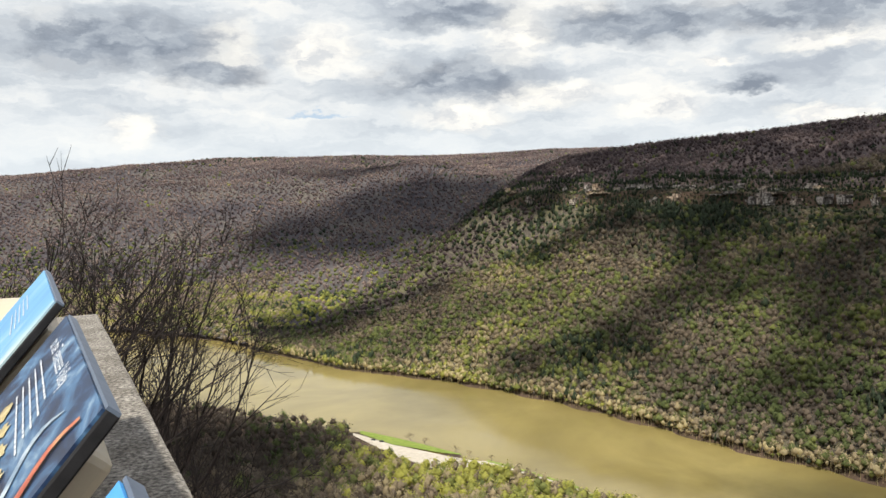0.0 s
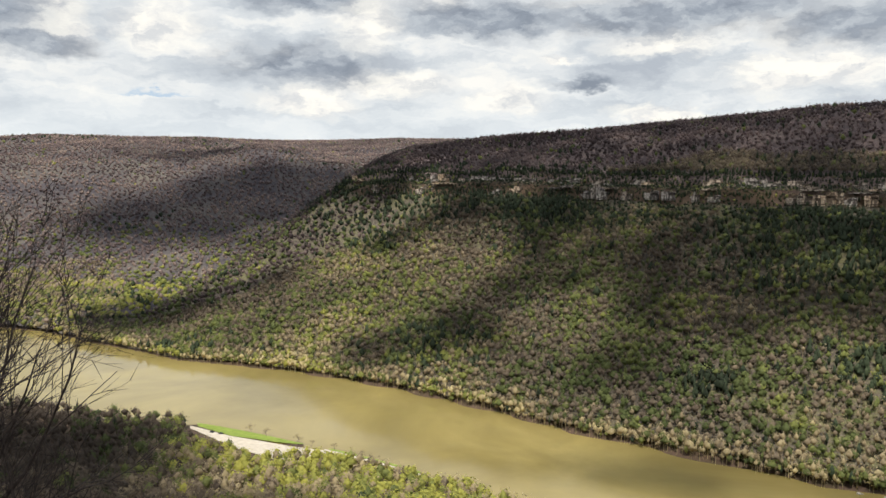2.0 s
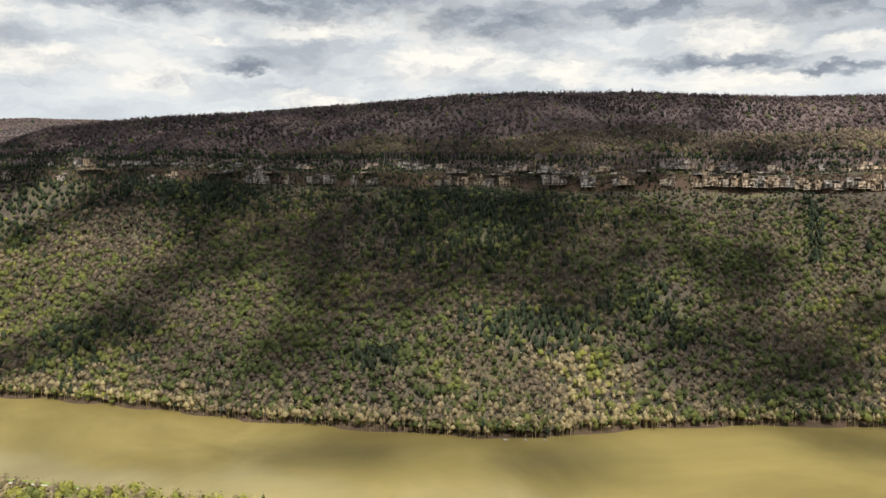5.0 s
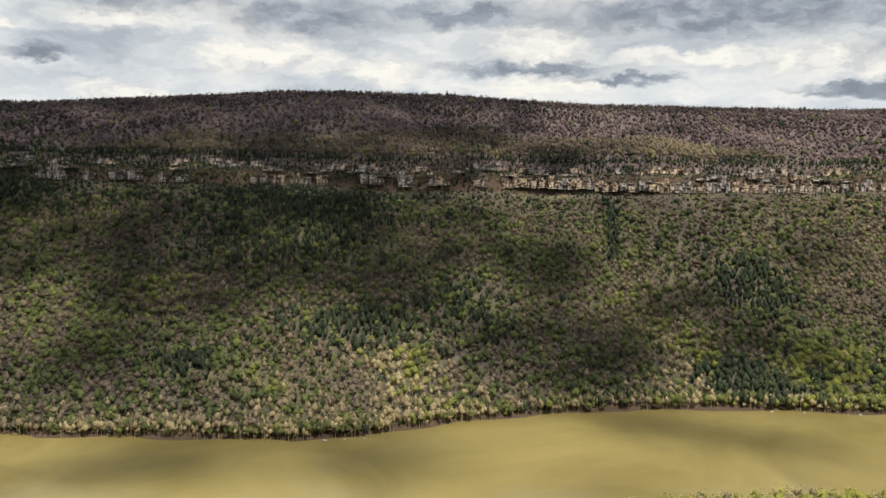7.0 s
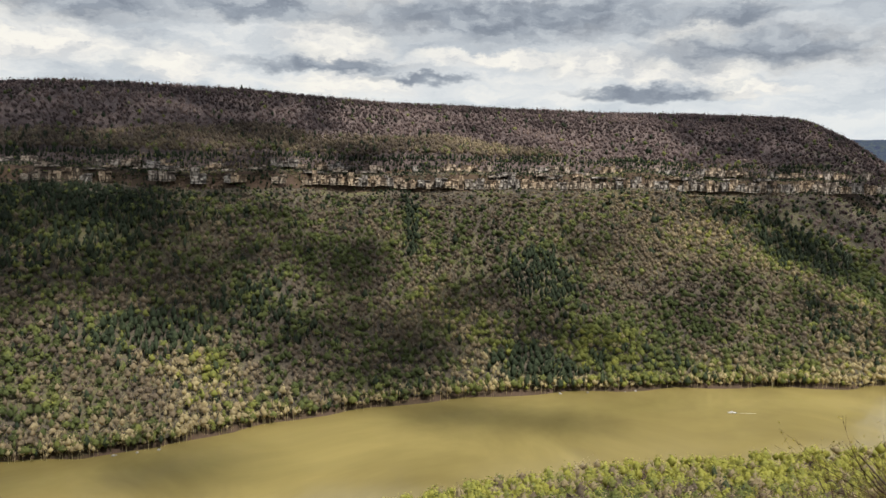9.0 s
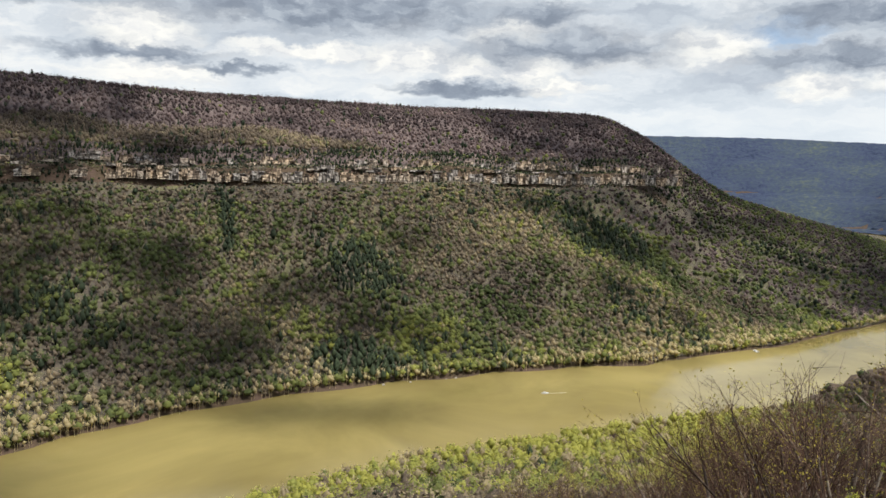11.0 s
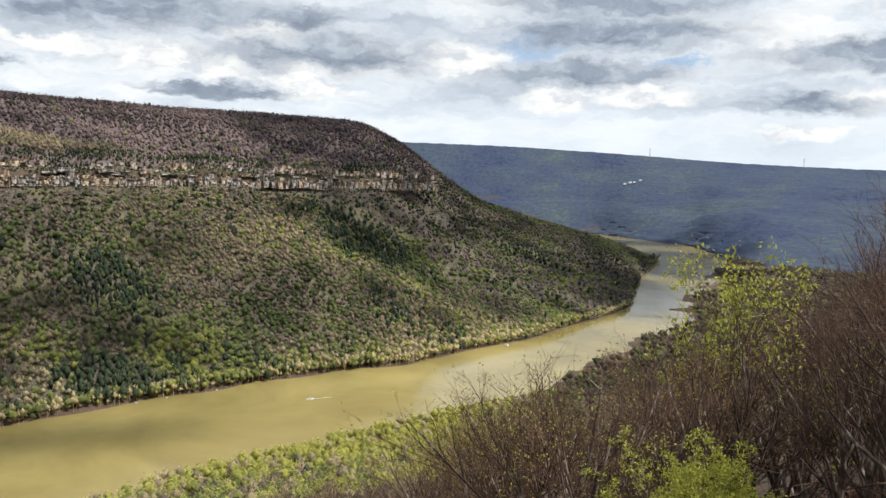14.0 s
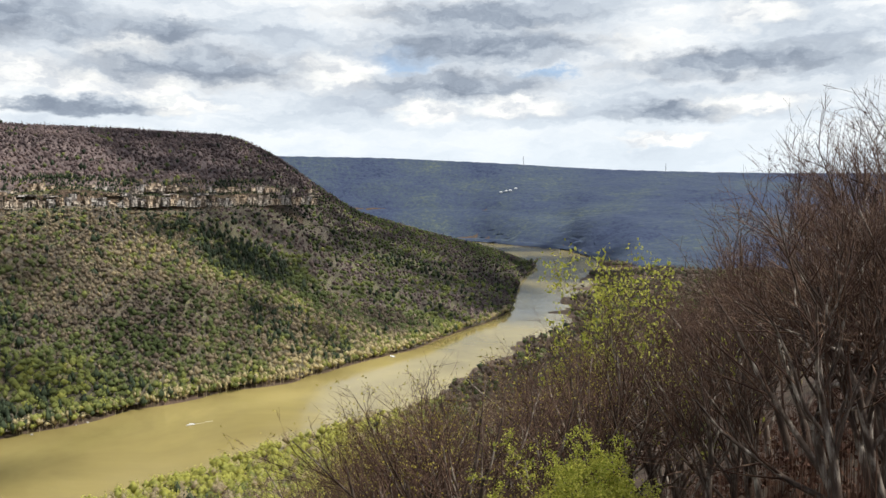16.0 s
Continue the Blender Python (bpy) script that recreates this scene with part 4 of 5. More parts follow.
def build_boat(length, wide, label):
    boat = new("motor_boat")
    bm = bmesh.new()
    ring = []
    for k in range(9):
        t = k / 8
        w = wide / 2 * (1 - max(0, (t - 0.55) / 0.45) ** 2)
        ring.append((t * length - length / 2, w))
    top = [bm.verts.new((y, x, 0.75 + 0.25 * max(0, k - 4) / 4)) for k, (y, x) in enumerate(ring)] + [bm.verts.new((y, -x, 0.75 + 0.25 * max(0, k - 4) / 4)) for k, (y, x) in reversed(list(enumerate(ring)))]
    low = [bm.verts.new((v.co.x * 0.92, v.co.y * 0.6, -0.1)) for v in top]
    n = len(top)
    bm.faces.new(top), bm.faces.new(list(reversed(low)))
    for k in range(n):
        bm.faces.new((top[k], low[k], low[(k + 1) % n], top[(k + 1) % n]))
    bmesh.ops.remove_doubles(bm, verts=bm.verts, dist=0.002)
    part("hull", bm, MAT_WHITE, boat)
    bm = bmesh.new()
    box(bm, (-length * 0.12, -wide * 0.3, 0.75), (length * 0.16, wide * 0.3, 1.75), 0.15)
    part("cabin", bm, MAT_WHITE, boat)
    bm = bmesh.new()
    box(bm, (-length * 0.10, -wide * 0.31, 1.15), (length * 0.165, wide * 0.31, 1.55), 0.05)
    part("windscreen", bm, MAT_GLASS, boat, "dark tinted windscreen")
    bm = bmesh.new()
    box(bm, (-length * 0.56, -0.25, -0.3), (-length * 0.48, 0.25, 1.05), 0.08)
    part("outboard_motor", bm, MAT_BLACK, boat, "black outboard motor")
    return tagged(boat, label, "boat", "boats on the river")


def at_bearing(az, r, z, turn=0.0):
    return pose(r * math.sin(radians(az)), r * math.cos(radians(az)), z, 0, 0, turn)


boat = build_boat(8.5, 2.8, "small white motor boat speeding on muddy river")
boat.matrix_world = at_bearing(82.6, 826, 0.05, 118)
bm = bmesh.new()
last = None
for k in range(16):
    t = k / 15
    row = [bm.verts.new((3.6 + 20 * t, y * (0.45 + 0.5 * t), 0.06 + 0.12 * (1 - t) * abs(y))) for y in (-1, -0.55, 0.0, 0.55, 1)]
    if last:
        for q in range(4):
            if (k + q) % 5 or k < 6:
                bm.faces.new((last[q], last[q + 1], row[q + 1], row[q]))
    last = row
wake = part("boat_wake", bm, MAT_FOAM)
wake.matrix_world = at_bearing(82.6, 826, 0.02, -62)
tagged(wake, "white foam wake trailing behind a motor boat", "wake", kind="stuff")
moored = build_boat(11, 3.6, "white boat lying close to the wooded river bank")
moored.matrix_world = at_bearing(96.8, 1120, 0.05, 30)


def build_pole(name, h, r, label):
    bm = bmesh.new()
    bmesh.ops.create_cone(bm, segments=8, radius1=r, radius2=r * 0.6, depth=h, cap_ends=True, matrix=pose(0, 0, h / 2))
    o = part(name, bm, MAT_WHITE)
    return tagged(o, label, "pole")


build_pole("marker_pole", 13, 0.45, "white marker pole standing at the wooded river bank").matrix_world = on_bank(58.2, 8)


def build_mast(h):
    mast = new("radio_mast")
    for k in range(3):
        bm = bmesh.new()
        bmesh.ops.create_cone(bm, segments=5, radius1=0.9, radius2=0.5, depth=h, cap_ends=True, matrix=pose(1.6 * math.cos(k * 2.094), 1.6 * math.sin(k * 2.094), h / 2))
        part("leg", bm, MAT_STEEL, mast)
    for k in range(6):
        bm = bmesh.new()
        box(bm, (-1.8, -1.4, h * (k + 0.5) / 6 - 0.4), (1.8, 1.4, h * (k + 0.5) / 6 + 0.4))
        part("brace", bm, MAT_STEEL, mast)
    return tagged(mast, "tall thin steel radio mast on the far ridge", "mast", "masts on the ridge")


mast = build_mast(70)
mast.matrix_world = at_bearing(106.3, 4740, EYE + 4740 * math.tan(radians(1.95)) - 15)
copy_thing(mast, at_bearing(116.1, 4740, EYE + 4740 * math.tan(radians(1.35)) - 15))


def build_house(w, d, h):
    house = new("house")
    bm = bmesh.new()
    box(bm, (-w / 2, -d / 2, 0), (w / 2, d / 2, h))
    part("wall", bm, MAT_WHITE, house)
    bm = bmesh.new()
    a = [bm.verts.new((x, y, z)) for x in (-w / 2 - 0.5, w / 2 + 0.5) for y, z in ((-d / 2 - 0.5, h), (0, h + d * 0.3), (d / 2 + 0.5, h))]
    for f in ((0, 1, 4, 3), (1, 2, 5, 4), (0, 3, 5, 2), (0, 2, 1), (3, 4, 5)):
        bm.faces.new([a[k] for k in f])
    part("roof", bm, MAT_WHITE, house, "pale pitched roof")
    for k in range(3):
        bm = bmesh.new()
        box(bm, (-w / 2 + w * (0.2 + 0.25 * k), -d / 2 - 0.06, h * 0.3), (-w / 2 + w * (0.32 + 0.25 * k), -d / 2 + 0.02, h * 0.75))
        part("window", bm, MAT_GLASS, house, "dark window")
    return tagged(house, "white house on the far wooded ridge", "house", "houses on the ridge")


house = build_house(13, 8, 5)
for k, (a, r) in enumerate(((104.7, 4300), (105.05, 4310), (105.35, 4305), (105.75, 4320))):
    x, y = r * math.sin(radians(a)), r * math.cos(radians(a))
    m = pose(x, y, ground_z(x, y) + 12, 0, 0, -100 + 9 * k)
    if k:
        copy_thing(house, m)
    else:
        house.matrix_world = m


def boulder(size, seed, label):
    rr = random.Random(seed)
    bm = bmesh.new()
    bmesh.ops.create_icosphere(bm, subdivisions=2, radius=size)
    for v in bm.verts:
        v.co *= rr.uniform(0.75, 1.15)
        v.co.z *= 0.6
    o = part("boulder", bm, MAT_PALE_ROCK)
    return tagged(o, label, "rock", "rocks at the waterline")


rr = random.Random(11)
for k in range(9):
    a = rr.choice((rr.uniform(38.5, 45.5), rr.uniform(36, 47), rr.uniform(68, 78)))
    o = boulder(rr.uniform(0.8, 1.7), k, "pale boulder at the wooded river edge")
    o.matrix_world = at_bearing(a, float(far_bank(a)) - 1.0, 0.3, rr.uniform(0, 360))


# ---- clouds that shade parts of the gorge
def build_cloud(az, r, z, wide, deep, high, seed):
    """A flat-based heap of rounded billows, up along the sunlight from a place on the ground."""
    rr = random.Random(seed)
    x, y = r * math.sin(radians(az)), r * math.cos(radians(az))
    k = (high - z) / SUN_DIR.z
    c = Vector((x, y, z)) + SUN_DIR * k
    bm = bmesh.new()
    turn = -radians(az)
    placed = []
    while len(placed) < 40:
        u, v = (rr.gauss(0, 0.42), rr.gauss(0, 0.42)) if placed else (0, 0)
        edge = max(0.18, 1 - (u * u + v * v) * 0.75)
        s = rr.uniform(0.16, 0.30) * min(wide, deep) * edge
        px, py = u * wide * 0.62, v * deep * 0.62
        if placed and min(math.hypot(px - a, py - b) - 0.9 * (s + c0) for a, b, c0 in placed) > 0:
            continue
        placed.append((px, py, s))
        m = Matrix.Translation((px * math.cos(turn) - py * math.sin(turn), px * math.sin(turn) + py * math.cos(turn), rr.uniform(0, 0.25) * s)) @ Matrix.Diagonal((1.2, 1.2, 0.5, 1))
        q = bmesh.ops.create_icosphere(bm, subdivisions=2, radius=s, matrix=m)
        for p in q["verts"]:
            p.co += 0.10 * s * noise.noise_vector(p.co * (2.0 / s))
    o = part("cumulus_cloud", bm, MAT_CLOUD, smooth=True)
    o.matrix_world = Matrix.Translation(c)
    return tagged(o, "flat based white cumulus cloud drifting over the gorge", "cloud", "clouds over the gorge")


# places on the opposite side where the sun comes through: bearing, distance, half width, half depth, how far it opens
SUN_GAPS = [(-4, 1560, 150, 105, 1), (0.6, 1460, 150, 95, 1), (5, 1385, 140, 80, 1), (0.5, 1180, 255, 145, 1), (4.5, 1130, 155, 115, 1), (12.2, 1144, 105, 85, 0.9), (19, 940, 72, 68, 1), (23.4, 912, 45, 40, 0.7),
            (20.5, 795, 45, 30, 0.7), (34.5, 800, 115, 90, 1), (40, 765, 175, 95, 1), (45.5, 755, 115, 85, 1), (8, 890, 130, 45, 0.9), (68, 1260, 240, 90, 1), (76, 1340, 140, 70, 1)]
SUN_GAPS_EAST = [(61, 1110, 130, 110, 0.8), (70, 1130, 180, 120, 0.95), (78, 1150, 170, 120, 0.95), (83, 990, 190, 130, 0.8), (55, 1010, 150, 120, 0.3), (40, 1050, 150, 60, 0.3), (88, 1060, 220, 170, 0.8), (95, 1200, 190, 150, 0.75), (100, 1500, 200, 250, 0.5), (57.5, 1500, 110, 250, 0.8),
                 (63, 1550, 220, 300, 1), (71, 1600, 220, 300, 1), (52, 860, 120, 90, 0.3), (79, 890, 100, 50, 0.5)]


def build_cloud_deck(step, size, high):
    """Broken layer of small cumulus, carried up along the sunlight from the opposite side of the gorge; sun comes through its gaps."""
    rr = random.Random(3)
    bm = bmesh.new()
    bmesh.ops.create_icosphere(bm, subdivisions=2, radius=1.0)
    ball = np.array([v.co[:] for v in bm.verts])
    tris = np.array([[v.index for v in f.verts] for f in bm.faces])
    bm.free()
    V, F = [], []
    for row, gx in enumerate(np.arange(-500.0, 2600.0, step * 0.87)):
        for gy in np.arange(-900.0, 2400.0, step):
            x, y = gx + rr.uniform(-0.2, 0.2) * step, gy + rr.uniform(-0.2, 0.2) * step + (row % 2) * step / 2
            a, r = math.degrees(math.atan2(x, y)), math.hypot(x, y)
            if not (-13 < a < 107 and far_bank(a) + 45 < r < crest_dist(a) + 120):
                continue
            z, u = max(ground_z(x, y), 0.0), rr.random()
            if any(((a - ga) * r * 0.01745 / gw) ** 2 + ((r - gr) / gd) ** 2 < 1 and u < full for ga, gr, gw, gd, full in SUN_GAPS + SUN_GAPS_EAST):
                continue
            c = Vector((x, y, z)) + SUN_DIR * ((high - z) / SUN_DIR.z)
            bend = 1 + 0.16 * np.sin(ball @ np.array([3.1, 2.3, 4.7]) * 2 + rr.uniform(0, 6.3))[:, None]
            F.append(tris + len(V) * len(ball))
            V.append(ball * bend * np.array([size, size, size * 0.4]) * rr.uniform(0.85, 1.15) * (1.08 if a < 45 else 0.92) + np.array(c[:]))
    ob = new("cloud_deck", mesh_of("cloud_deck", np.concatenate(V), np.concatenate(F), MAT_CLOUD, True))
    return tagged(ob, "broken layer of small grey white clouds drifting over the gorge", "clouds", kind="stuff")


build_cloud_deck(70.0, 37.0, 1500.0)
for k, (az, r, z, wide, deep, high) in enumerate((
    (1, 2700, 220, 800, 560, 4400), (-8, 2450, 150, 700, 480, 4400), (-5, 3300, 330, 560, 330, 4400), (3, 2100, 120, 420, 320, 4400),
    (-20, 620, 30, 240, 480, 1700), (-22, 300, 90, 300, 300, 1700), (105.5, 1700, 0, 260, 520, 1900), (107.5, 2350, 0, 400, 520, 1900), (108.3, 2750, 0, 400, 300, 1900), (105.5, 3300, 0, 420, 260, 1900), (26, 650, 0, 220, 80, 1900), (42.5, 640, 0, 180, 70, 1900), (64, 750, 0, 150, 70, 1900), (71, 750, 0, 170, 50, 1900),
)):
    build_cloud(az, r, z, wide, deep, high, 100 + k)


# ---- trees beside the overlook
def tube(V, F, pts, rads, sides):
    o = len(V)
    up = Vector((0.31, 0.17, 0.93))
    for k, (p, r) in enumerate(zip(pts, rads)):
        d = (pts[min(k + 1, len(pts) - 1)] - pts[max(k - 1, 0)]).normalized()
        a = d.cross(up if abs(d.dot(up)) < 0.95 else Vector((1, 0, 0))).normalized()
        b = d.cross(a)
        for q in range(sides):
            t = 6.2832 * q / sides
            V.append(p + (a * math.cos(t) + b * math.sin(t)) * r)
    for k in range(len(pts) - 1):
        for q in range(sides):
            i, j = o + k * sides + q, o + k * sides + (q + 1) % sides
            F.append((i, j, j + sides, i + sides))


def grow_tree(seed, tall, spread, levels, leafy, stems=1, twig=None, thick=1.0, leaf_mat=None, leaf_size=0.115):
    """A tapered stem with limbs, branches and twigs; returns an Empty with its parts."""
    rr = random.Random(seed)
    wood_v, wood_f, twig_v, twig_f, tips = [], [], [], [], []

    def branch(p, d, length, rad, level):
        n = 6 if level == 0 else 4 if level < 2 else 3 if level < 3 else 1
        pts, rads = [p.copy()], [rad]
        for k in range(n):
            d = (d + Vector((rr.gauss(0, 0.13), rr.gauss(0, 0.13), rr.gauss(0, 0.10) + (0.09 if level else 0.03)))).normalized()
            p = p + d * (length / n)
            pts.append(p.copy())
            rads.append(rad * (1 - 0.72 * (k + 1) / n))
        if level < 2:
            tube(wood_v, wood_f, pts, rads, 6 if level == 0 else 4)
        else:
            tube(twig_v, twig_f, pts, rads, 3)
        if level >= levels:
            tips.append(p.copy())
            return
        if level >= 2:
            tips.append(p.copy())
        kids = (10, 7, 4, 2)[level] if level < 4 else 2
        for c in range(kids):
            t = rr.uniform(0.22 if level == 0 else 0.25, 1.0)
            k = min(int(t * n), n - 1)
            q = pts[k].lerp(pts[k + 1], t * n - k)
            ax = (pts[k + 1] - pts[k]).normalized()
            side = ax.cross(Vector((rr.gauss(0, 1), rr.gauss(0, 1), rr.gauss(0, 1)))).normalized()
            ang = radians(rr.uniform(22, 48) if level == 0 else rr.uniform(20, 52)) * (spread if level == 0 else 1)
            nd = (ax * math.cos(ang) + side * math.sin(ang)).normalized()
            br = max(rads[k] * rr.uniform(0.45, 0.64), 0.009 if twig else 0.006)
            branch(q, nd, length * (rr.uniform(0.46, 0.66) if level == 0 else rr.uniform(0.40, 0.62)) * (1.25 - 0.55 * t), br, level + 1)

    for k in range(stems):
        d = Vector((rr.gauss(0, 0.10 + 0.12 * (stems > 1)), rr.gauss(0, 0.10 + 0.12 * (stems > 1)), 1)).normalized()
        branch(Vector((rr.gauss(0, 0.2 * (stems > 1)), rr.gauss(0, 0.2 * (stems > 1)), -0.8)), d, tall * rr.uniform(0.66, 0.78), 0.0098 * thick * tall / stems ** 0.4, 0)
    top = sorted(v.z for v in twig_v)[int(len(twig_v) * 0.985)]
    high = [v for v in twig_v if v.z > 0.6 * top]
    lean = sum(high, Vector()) / len(high)
    for group in (wood_v, twig_v, tips):
        for v in group:
            v -= Vector((lean.x, lean.y, 0)) * max(v.z, 0) / lean.z
    for group in (wood_v, twig_v, tips):
        for v in group:
            v *= tall / top
    tree = new("tree")

    def add(name, V, F, mat, label=""):
        me = mesh_of(name, [tuple(v) for v in V], F, mat, True)
        ob = new(name, me)
        ob.parent = tree
        return tagged(ob, label), me

    add("trunk", wood_v, wood_f, twig or MAT_BARK)
    add("twig_crown", twig_v, twig_f, twig or MAT_TWIG, "fine brown bare twigs")
    if leafy:
        LV, LF, LT = [], [], []
        for p in tips:
            for _ in range(leafy):
                c = p + Vector((rr.gauss(0, 0.16), rr.gauss(0, 0.16), rr.gauss(0, 0.16)))
                o, tone = len(LV), rr.uniform(0.45, 1.0)
                a = Vector((rr.gauss(0, 1), rr.gauss(0, 1), rr.gauss(0, 1))).normalized()
                b = a.cross(Vector((rr.gauss(0, 1), rr.gauss(0, 1), rr.gauss(0, 1)))).normalized()
                s = rr.uniform(0.5, 1.0) * leaf_size
                LV += [c - a * s, c + b * s * 0.55, c + a * s, c - b * s * 0.55]
                LF.append((o, o + 1, o + 2, o + 3))
                LT += [tone] * 4
        ob, me = add("leaves", LV, LF, leaf_mat or MAT_LEAF, "small yellow green spring leaves")
        me.attributes.new("tone", "FLOAT", "POINT").data.foreach_set("value", np.array(LT, np.float32))
    return tree


def tree_kind(seed, tall, spread, levels, leafy, stems, label, twig=None, thick=1.0, leaf_mat=None, leaf_size=0.115):
    t = grow_tree(seed, tall, spread, levels, leafy, stems, twig, thick, leaf_mat, leaf_size)
    return tagged(t, label, "tree", "trees beside the overlook")


BARE_LABEL = "leafless brown tree with fine twigs on the slope"
KINDS = [tree_kind(k, 12.0, 0.8 + 0.15 * (k % 3), 4 if k < 4 else 3, 0, 1, BARE_LABEL, None, 1.5) for k in range(7)]


def undergrowth():
    """Saplings and dead leaves over the slope beside the overlook."""
    a, r = rng.uniform(104, 139, 5200), 7 + 70 * rng.random(5200) ** 1.2
    z, _ = height(a, r)
    b = xyz(a, r, z)
    t = rng.uniform(0.1, 0.9, len(a))
    h = rng.uniform(0.8, 3.6, len(a))
    tw = trunks(b, h, rng.uniform(0.006, 0.016, len(a)), t)
    cl = crowns(b[::2], rng.uniform(0.5, 1.6, len(b[::2])), rng.uniform(0.2, 0.7, len(b[::2])), t[::2], 12, 0.14, 0.3, 0.0)
    wood("undergrowth", [tw, cl], MAT_BRUSH, "reddish brown saplings and dead leaves on the slope")


undergrowth()
# silhouetted trees: their darkness is painted into the bark colour
DARK = [tree_kind(50 + k, 12.0, 1.4, 4, 0, 1, "leafless tree below the parapet, bark darkened as if in shade", MAT_SHADE_TWIG, 1.5) for k in range(3)]
LEAFY = tree_kind(31, 12.0, 0.85, 4, 3, 1, "tall slender tree with opening yellow green leaves", leaf_mat=MAT_FRESH)
BUDDING = tree_kind(33, 12.0, 0.9, 4, 1, 1, "brown tree with a haze of yellow buds", None, 1.5, leaf_mat=MAT_BUD, leaf_size=0.062)
BUSH = tree_kind(37, 12.0, 1.3, 3, 22, 3, "bushy small tree in bright yellow green leaf", leaf_mat=MAT_FRESH)
used = set()
top_line = table([(76, -25), (83, -21), (90, -17), (95, -15), (99, -12.8), (103, -10.8), (107, -9), (110.5, -7.5), (113.5, -6.5), (117, -5.5), (119, -2.5), (124, 0.5), (128.4, 6), (140, 9)], 1.0)


def plant(kind, az, r, tall, turn, slim=1.0, lean=0.0):
    """Sets a tree on the slope; lean tilts it out towards the valley."""
    x, y = r * math.sin(radians(az)), r * math.cos(radians(az))
    out = radians(az - 62)
    m = pose(x, y, ground_z(x, y)) @ Matrix.Rotation(radians(lean), 4, (-math.cos(out), math.sin(out), 0)) @ pose(0, 0, 0, 0, 0, turn) @ Matrix.Diagonal((tall / 12 * slim, tall / 12 * slim, tall / 12, 1))
    if kind.name not in used:
        used.add(kind.name)
        kind.matrix_world = m
        return kind
    o = copy_thing(kind, pose(0, 0, 0))
    o.matrix_world = m
    return o


rr = random.Random(5)
count = 0
while count < 66:
    az, r = (rr.uniform(80, 138) if count < 40 else rr.uniform(110, 138)), 14 + 85 * rr.random() ** 1.5
    g = ground_z(r * math.sin(radians(az)), r * math.cos(radians(az)))
    room = EYE + r * math.tan(radians(float(top_line(az)) - abs(rr.gauss(0, 2.2)))) - g
    if room < 5 or (r < 20 and az < 127):
        continue
    tall = min(room, rr.uniform(10, 18))
    kind = rr.choice(KINDS[:4]) if r < 22 else rr.choice(KINDS[4:])
    if rr.random() < np.interp(az, [100, 112, 116], [0.75, 0.5, 0.0]):
        kind = BUDDING
    plant(kind, az, r, tall, rr.uniform(0, 360), 1.0, rr.uniform(2, 10) + 14 * (az > 112) * rr.random())
    count += 1
count = 0
while count < 58:
    az, r = rr.uniform(77, 113), rr.uniform(32, 120)
    g = ground_z(r * math.sin(radians(az)), r * math.cos(radians(az)))
    room = EYE + r * math.tan(radians(float(top_line(az)) - abs(rr.gauss(0, 3)))) - g
    if room < 6:
        continue
    plant(BUDDING if rr.random() < 0.5 else rr.choice(KINDS[4:]), az, r, min(room, rr.uniform(10, 17)), rr.uniform(0, 360))
    count += 1
count = 0
while count < 46:
    az, r = (rr.uniform(-20, 12) if count < 22 else rr.uniform(-21, -7)), rr.uniform(60, 170)
    g = ground_z(r * math.sin(radians(az)), r * math.cos(radians(az)))
    room = EYE + r * math.tan(radians(-15.5 - 0.25 * (az + 20) - abs(rr.gauss(0, 3)))) - g
    if room < 6:
        continue
    plant(BUDDING if rr.random() < 0.2 else rr.choice(KINDS[4:]), az, r, min(room, rr.uniform(11, 17)), rr.uniform(0, 360))
    count += 1
plant(LEAFY, 112.6, 34, EYE + 34 * math.tan(radians(-4.4)) - ground_z(34 * math.sin(radians(112.6)), 34 * math.cos(radians(112.6))), 20, 0.85)
plant(BUSH, 110.6, 19, 5.2, 200)
plant(BUDDING, 95.6, 42, 13, 40)
for az, back, tall in ((-2.7, 3, 9), (-1.6, 4, 8), (0.6, 3, 8), (1.6, 3, 6), (3.2, 2.5, 7), (5.2, 2.5, 6)):
    plant(BUDDING, az, float(near_bank(az)) - back, tall, 50 * az, 1.5)
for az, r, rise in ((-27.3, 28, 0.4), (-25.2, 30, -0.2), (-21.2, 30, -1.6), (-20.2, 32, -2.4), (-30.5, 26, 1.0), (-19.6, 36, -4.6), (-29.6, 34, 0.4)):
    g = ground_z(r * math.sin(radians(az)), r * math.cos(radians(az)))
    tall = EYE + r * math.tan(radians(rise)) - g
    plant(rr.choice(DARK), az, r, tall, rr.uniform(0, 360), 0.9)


# ---- parapet, terrace and signs
WALL_TOP = 229.25
WALL_M = pose(-0.64, 2.5, 0, 0, 0, 26.7)      # along +y; its valley-side edge is x = 0
bm = bmesh.new()
for k in range(48):
    box(bm, (-0.44, -12 + k / 3, 226.0), (0, -12 + (k + 1) / 3, WALL_TOP))
bmesh.ops.remove_doubles(bm, verts=bm.verts, dist=0.001)
inner = [f for f in bm.faces if abs(f.normal.y) > 0.9 and -11.9 < f.calc_center_median().y < 3.9]
bmesh.ops.delete(bm, geom=inner, context="FACES")
bmesh.ops.remove_doubles(bm, verts=bm.verts, dist=0.001)
rims = [e for e in bm.edges if all(abs(v.co.z - WALL_TOP) < 1e-4 for v in e.verts) and abs(e.verts[0].co.x - e.verts[1].co.x) < 1e-4]
bmesh.ops.bevel(bm, geom=rims, offset=0.018, segments=2, affect="EDGES", profile=0.5)
for v in bm.verts:
    if v.co.z > WALL_TOP - 0.03:
        v.co += 0.006 * noise.noise_vector(v.co * 7)
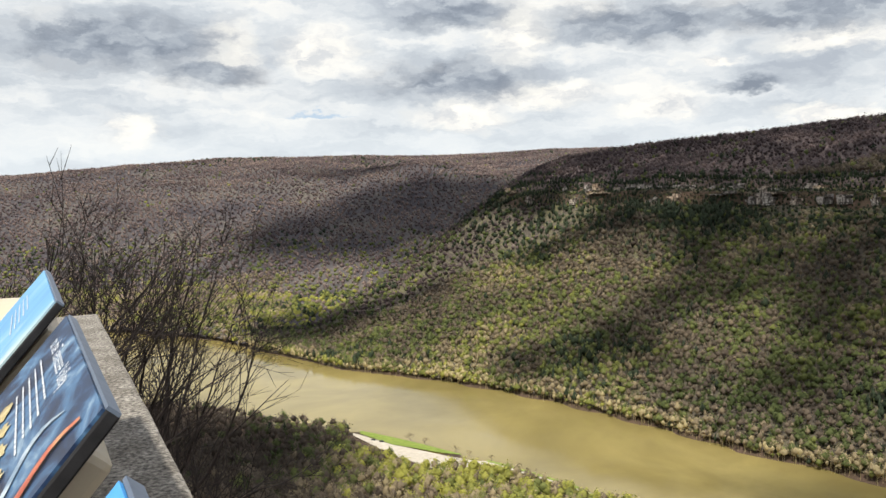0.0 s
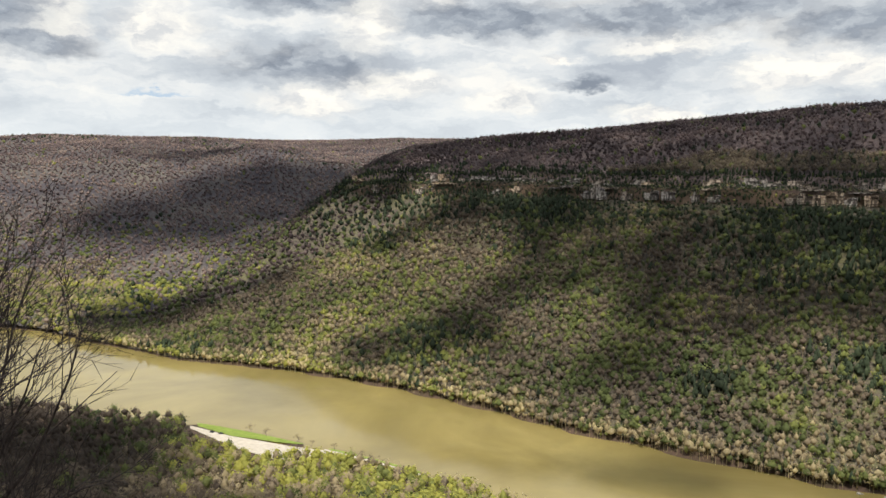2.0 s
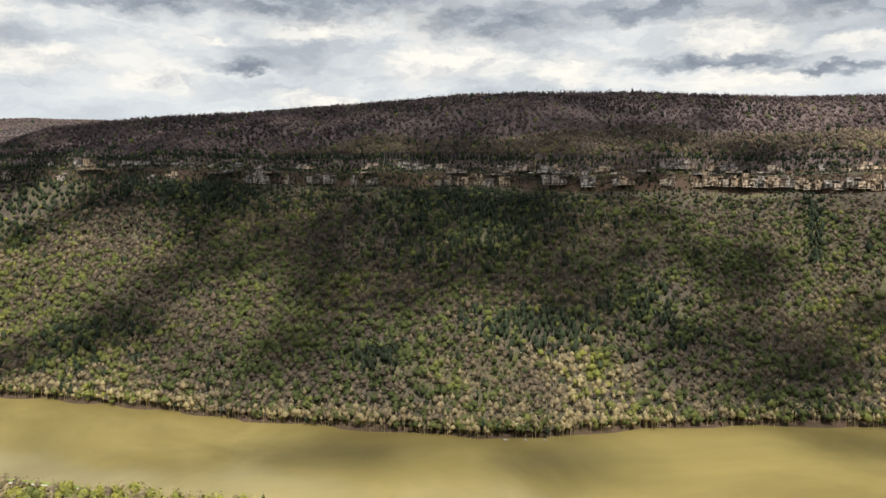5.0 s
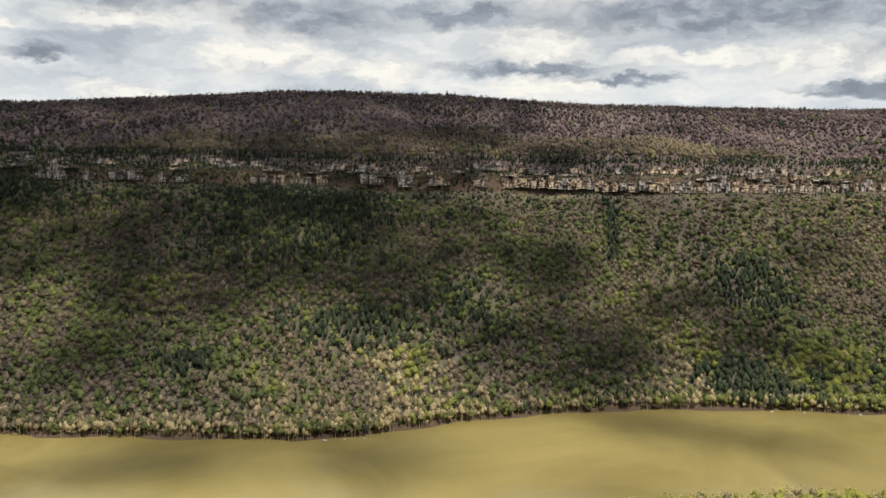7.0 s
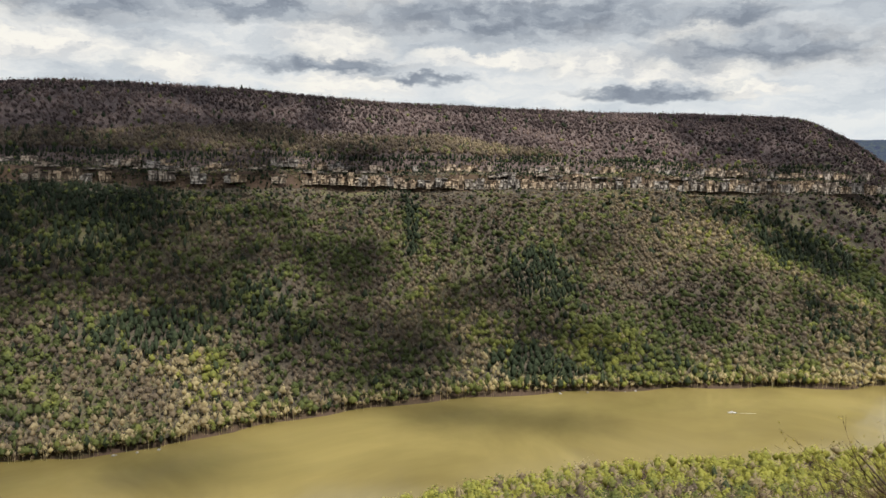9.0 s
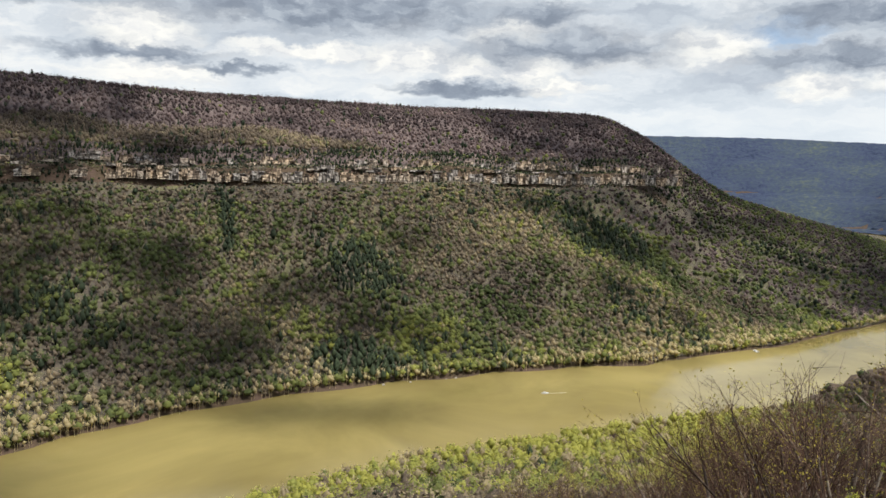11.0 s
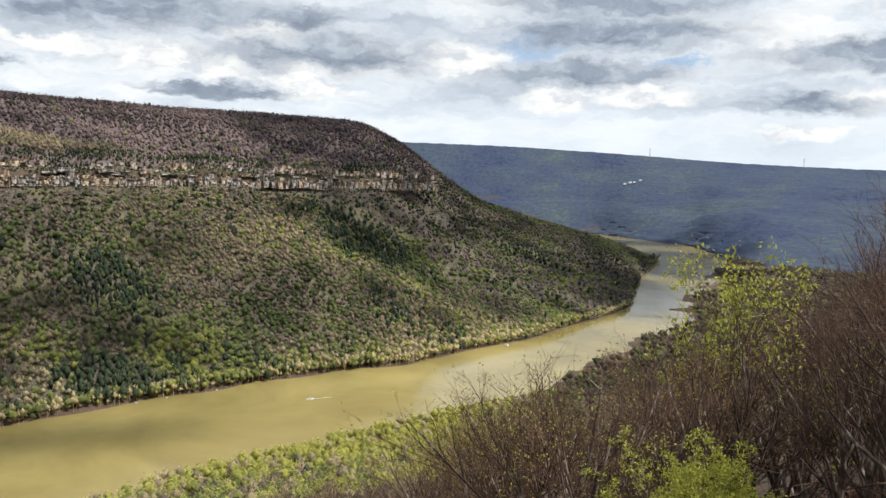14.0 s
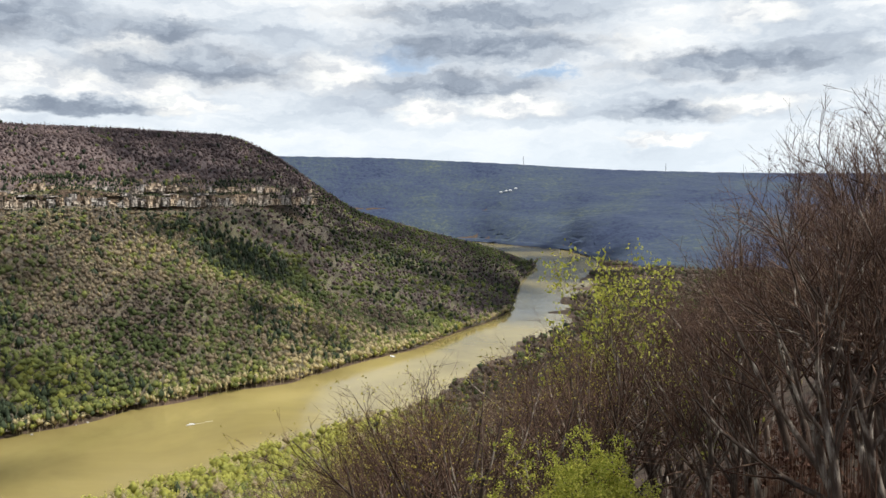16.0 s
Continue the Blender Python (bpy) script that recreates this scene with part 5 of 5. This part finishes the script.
wall = part("wall_parapet", bm, MAT_CONCRETE)
wall.matrix_world = WALL_M
tagged(wall, "weathered grey concrete parapet wall with pitted top", "wall", kind="structure")
bm = bmesh.new()
box(bm, (-9, -12, 227.6), (-0.48, 9, 228.4))
deck = part("terrace_floor", bm, MAT_CONCRETE)
deck.matrix_world = WALL_M
tagged(deck, "concrete terrace floor behind the parapet", "floor", kind="structure")


SIGN_TILT = 50.0


def panel_art(name, stops, scale, stretch=(1, 1, 1)):
    m, nt, b = material(name, 0.45, 0.0, 0.35)
    f = noise_node(nt, scale, 5, 0.6, dist=1.4, stretch=stretch)
    nt.links.new(ramp_node(nt, f, stops), b.inputs["Base Color"])
    return m


MAT_PANEL_A = panel_art("sign_print_river", [(0.34, (0.008, 0.012, 0.028)), (0.48, (0.018, 0.040, 0.095)), (0.60, (0.07, 0.16, 0.29)), (0.72, (0.32, 0.42, 0.50))], 5.0, (1, 1.6, 1))
MAT_PANEL_B = panel_art("sign_print_sky", [(0.30, (0.06, 0.22, 0.48)), (0.5, (0.16, 0.40, 0.66)), (0.7, (0.50, 0.62, 0.62))], 1.5)
MAT_PANEL_C = panel_art("sign_print_blue", [(0.3, (0.05, 0.30, 0.72)), (0.7, (0.09, 0.38, 0.80))], 1.5)
MAT_OCHRE = noisy("printed_ochre", [(0.3, (0.30, 0.22, 0.08)), (0.5, (0.50, 0.42, 0.20)), (0.7, (0.60, 0.55, 0.36))], 30.0, 0.4, bump=0.0)
MAT_RED = noisy("printed_red", [(0.3, (0.30, 0.05, 0.03)), (0.5, (0.50, 0.12, 0.06)), (0.7, (0.60, 0.35, 0.16))], 14.0, 0.4, bump=0.0)
MAT_SWIRL = noisy("printed_pale_blue", [(0.35, (0.12, 0.22, 0.34)), (0.6, (0.45, 0.55, 0.62))], 18.0, 0.35, bump=0.0)
MAT_PRINT = noisy("printed_white", [(0.3, (0.56, 0.60, 0.64)), (0.7, (0.70, 0.73, 0.76))], 20.0, 0.4, bump=0.0)
MAT_EDGE = noisy("sign_edge_trim", [(0.3, (0.09, 0.12, 0.17)), (0.7, (0.15, 0.18, 0.23))], 20.0, 0.5, bump=0.0)


def flat(bm, pts, z):
    bm.faces.new([bm.verts.new((x, y, z)) for x, y in pts])


def build_sign(origin, width, depth, face, label, title="", pictures=False):
    """A reading panel: its upper edge lies along the wall, and it slopes down to the reader. Local x along the upper edge, y up the face."""
    sign = new("information_sign")
    sign.matrix_world = Matrix.Translation(origin) @ pose(0, 0, 0, 0, 0, 27.7 - 90) @ pose(0, 0, 0, SIGN_TILT, 0, 0)
    bm = bmesh.new()
    box(bm, (0, -depth, -0.020), (width, 0, -0.002), 0.003)
    part("backing", bm, MAT_BLACK, sign, "black panel core with thick edge")
    bm = bmesh.new()
    box(bm, (0.003, -depth + 0.003, -0.002), (width - 0.003, -0.003, 0.002))
    print_face = part("printed_face", bm, face, sign, "glossy printed blue panel face")
    bm = bmesh.new()
    box(bm, (0, -0.002, -0.018), (width, 0.0025, -0.001))
    part("edge_trim", bm, MAT_EDGE, sign, "pale upper edge")
    if title:
        cu = bpy.data.curves.new("title", "FONT")
        cu.body, cu.size, cu.align_x = title, 0.040, "LEFT"
        ob = new("title", cu)
        dg = bpy.context.evaluated_depsgraph_get()
        me = bpy.data.meshes.new_from_object(ob.evaluated_get(dg))
        bpy.data.objects.remove(ob)
        me.materials.clear()
        me.materials.append(MAT_PRINT)
        t = new("title", me)
        t.parent = print_face
        t.matrix_basis = pose(0.17 * width, -0.052, 0.004)
        tagged(t, "white printed title")
    for k in range(5):
        bm = bmesh.new()
        y = -0.078 - 0.015 * k
        x = (0.20 + 0.02 * k) * width
        while x < (0.58 + 0.03 * k) * width:
            w = random.Random(int(x * 1000) + k).uniform(0.010, 0.035)
            flat(bm, [(x, y - 0.0019), (x + w, y - 0.0019), (x + w, y + 0.0019), (x, y + 0.0019)], 0.004)
            x += w + 0.005
        part("text_line", bm, MAT_PRINT, print_face, "row of small white print")
    if pictures:
        for k in range(4):
            bm = bmesh.new()
            rr2 = random.Random(k)
            cx, cy = width * (0.30 + 0.14 * k), -0.168 - 0.004 * k
            flat(bm, [(cx + 0.040 * math.cos(t * 0.3927) * rr2.uniform(0.5, 1.25), cy + 0.022 * math.sin(t * 0.3927) * rr2.uniform(0.5, 1.3)) for t in range(16)], 0.004)
            part("picture", bm, MAT_OCHRE, print_face, "ochre printed picture")
        bm = bmesh.new()
        edge = [(width * (0.93 - 0.03 * math.sin(k * 0.9) - 0.10 * (k / 12) ** 1.5), -0.03 - 0.30 * k / 12) for k in range(13)]
        flat(bm, edge + [(x + 0.012 + 0.045 * (k / 12), y) for k, (x, y) in reversed(list(enumerate(edge)))], 0.005)
        part("picture", bm, MAT_RED, print_face, "red and orange printed slope")
        bm = bmesh.new()
        edge = [(width * (0.80 - 0.06 * math.sin(k * 0.6)), -0.05 - 0.22 * k / 12) for k in range(13)]
        flat(bm, edge + [(x + 0.03 * math.sin(math.pi * k / 12) + 0.004, y) for k, (x, y) in reversed(list(enumerate(edge)))], 0.0035)
        part("picture", bm, MAT_SWIRL, print_face, "pale blue printed swirl")
    # bent steel bracket and post below
    bm = bmesh.new()
    box(bm, (0.10, -depth * 0.62, -0.075), (width - 0.10, -depth * 0.10, -0.031), 0.012)
    bracket = part("bracket", bm, MAT_CREAM, sign, "cream painted steel bracket")
    post = bmesh.new()
    box(post, (0.12, -0.40, -1.62), (width - 0.05, -0.12, -0.30), 0.05)
    for v in post.verts:
        if v.co.z > -0.6:
            v.co.z += -0.03 + (v.co.y + 0.26) * math.tan(radians(SIGN_TILT))
    bmesh.ops.transform(post, matrix=pose(0, 0, 0, -SIGN_TILT, 0, 0), verts=post.verts)
    part("post", post, MAT_CREAM, sign, "broad cream painted steel post")
    for x in (0.12, width - 0.14):
        bm = bmesh.new()
        box(bm, (x, -depth * 0.42, -0.10), (x + 0.012, -depth * 0.30, -0.078), 0.003)
        part("slot", bm, MAT_BLACK, bracket, "dark slot in the bracket")
    return tagged(sign, label, "sign", "information signs along the parapet")


DW = Vector((-0.4493, 0.8934, 0))
SIGN_C = Vector((-0.254, 1.112, EYE - 0.211))
SIGN_A = Vector((-0.746, 2.067, EYE - 0.211))
SIGN_B = Vector((-1.24, 2.97, EYE - 0.19))
build_sign(SIGN_A, 0.83, 0.62, MAT_PANEL_A, "dark blue information sign with white print beside the parapet", "to the Tennessee Valley", True)
build_sign(SIGN_B, 0.95, 0.62, MAT_PANEL_B, "light blue information sign with white print beside the parapet")
build_sign(SIGN_C, 0.80, 0.62, MAT_PANEL_C, "bright blue information sign at the parapet")


def build_drum():
    bm = bmesh.new()
    bmesh.ops.create_cone(bm, segments=40, radius1=0.36, radius2=0.36, depth=1.3, cap_ends=True, matrix=pose(0, 0, 0, 0, 90, 0))
    rim = [e for e in bm.edges if e.is_boundary or e.calc_face_angle(0) > 1.0]
    bmesh.ops.bevel(bm, geom=rim, offset=0.05, segments=3, affect="EDGES", profile=0.5)
    o = part("rounded_cap", bm, MAT_CREAM, smooth=True)
    return tagged(o, "rounded cream painted block beside the signs", "block")


build_drum().matrix_world = pose(-2.56, 4.05, EYE - 0.78, 0, 0, 20)
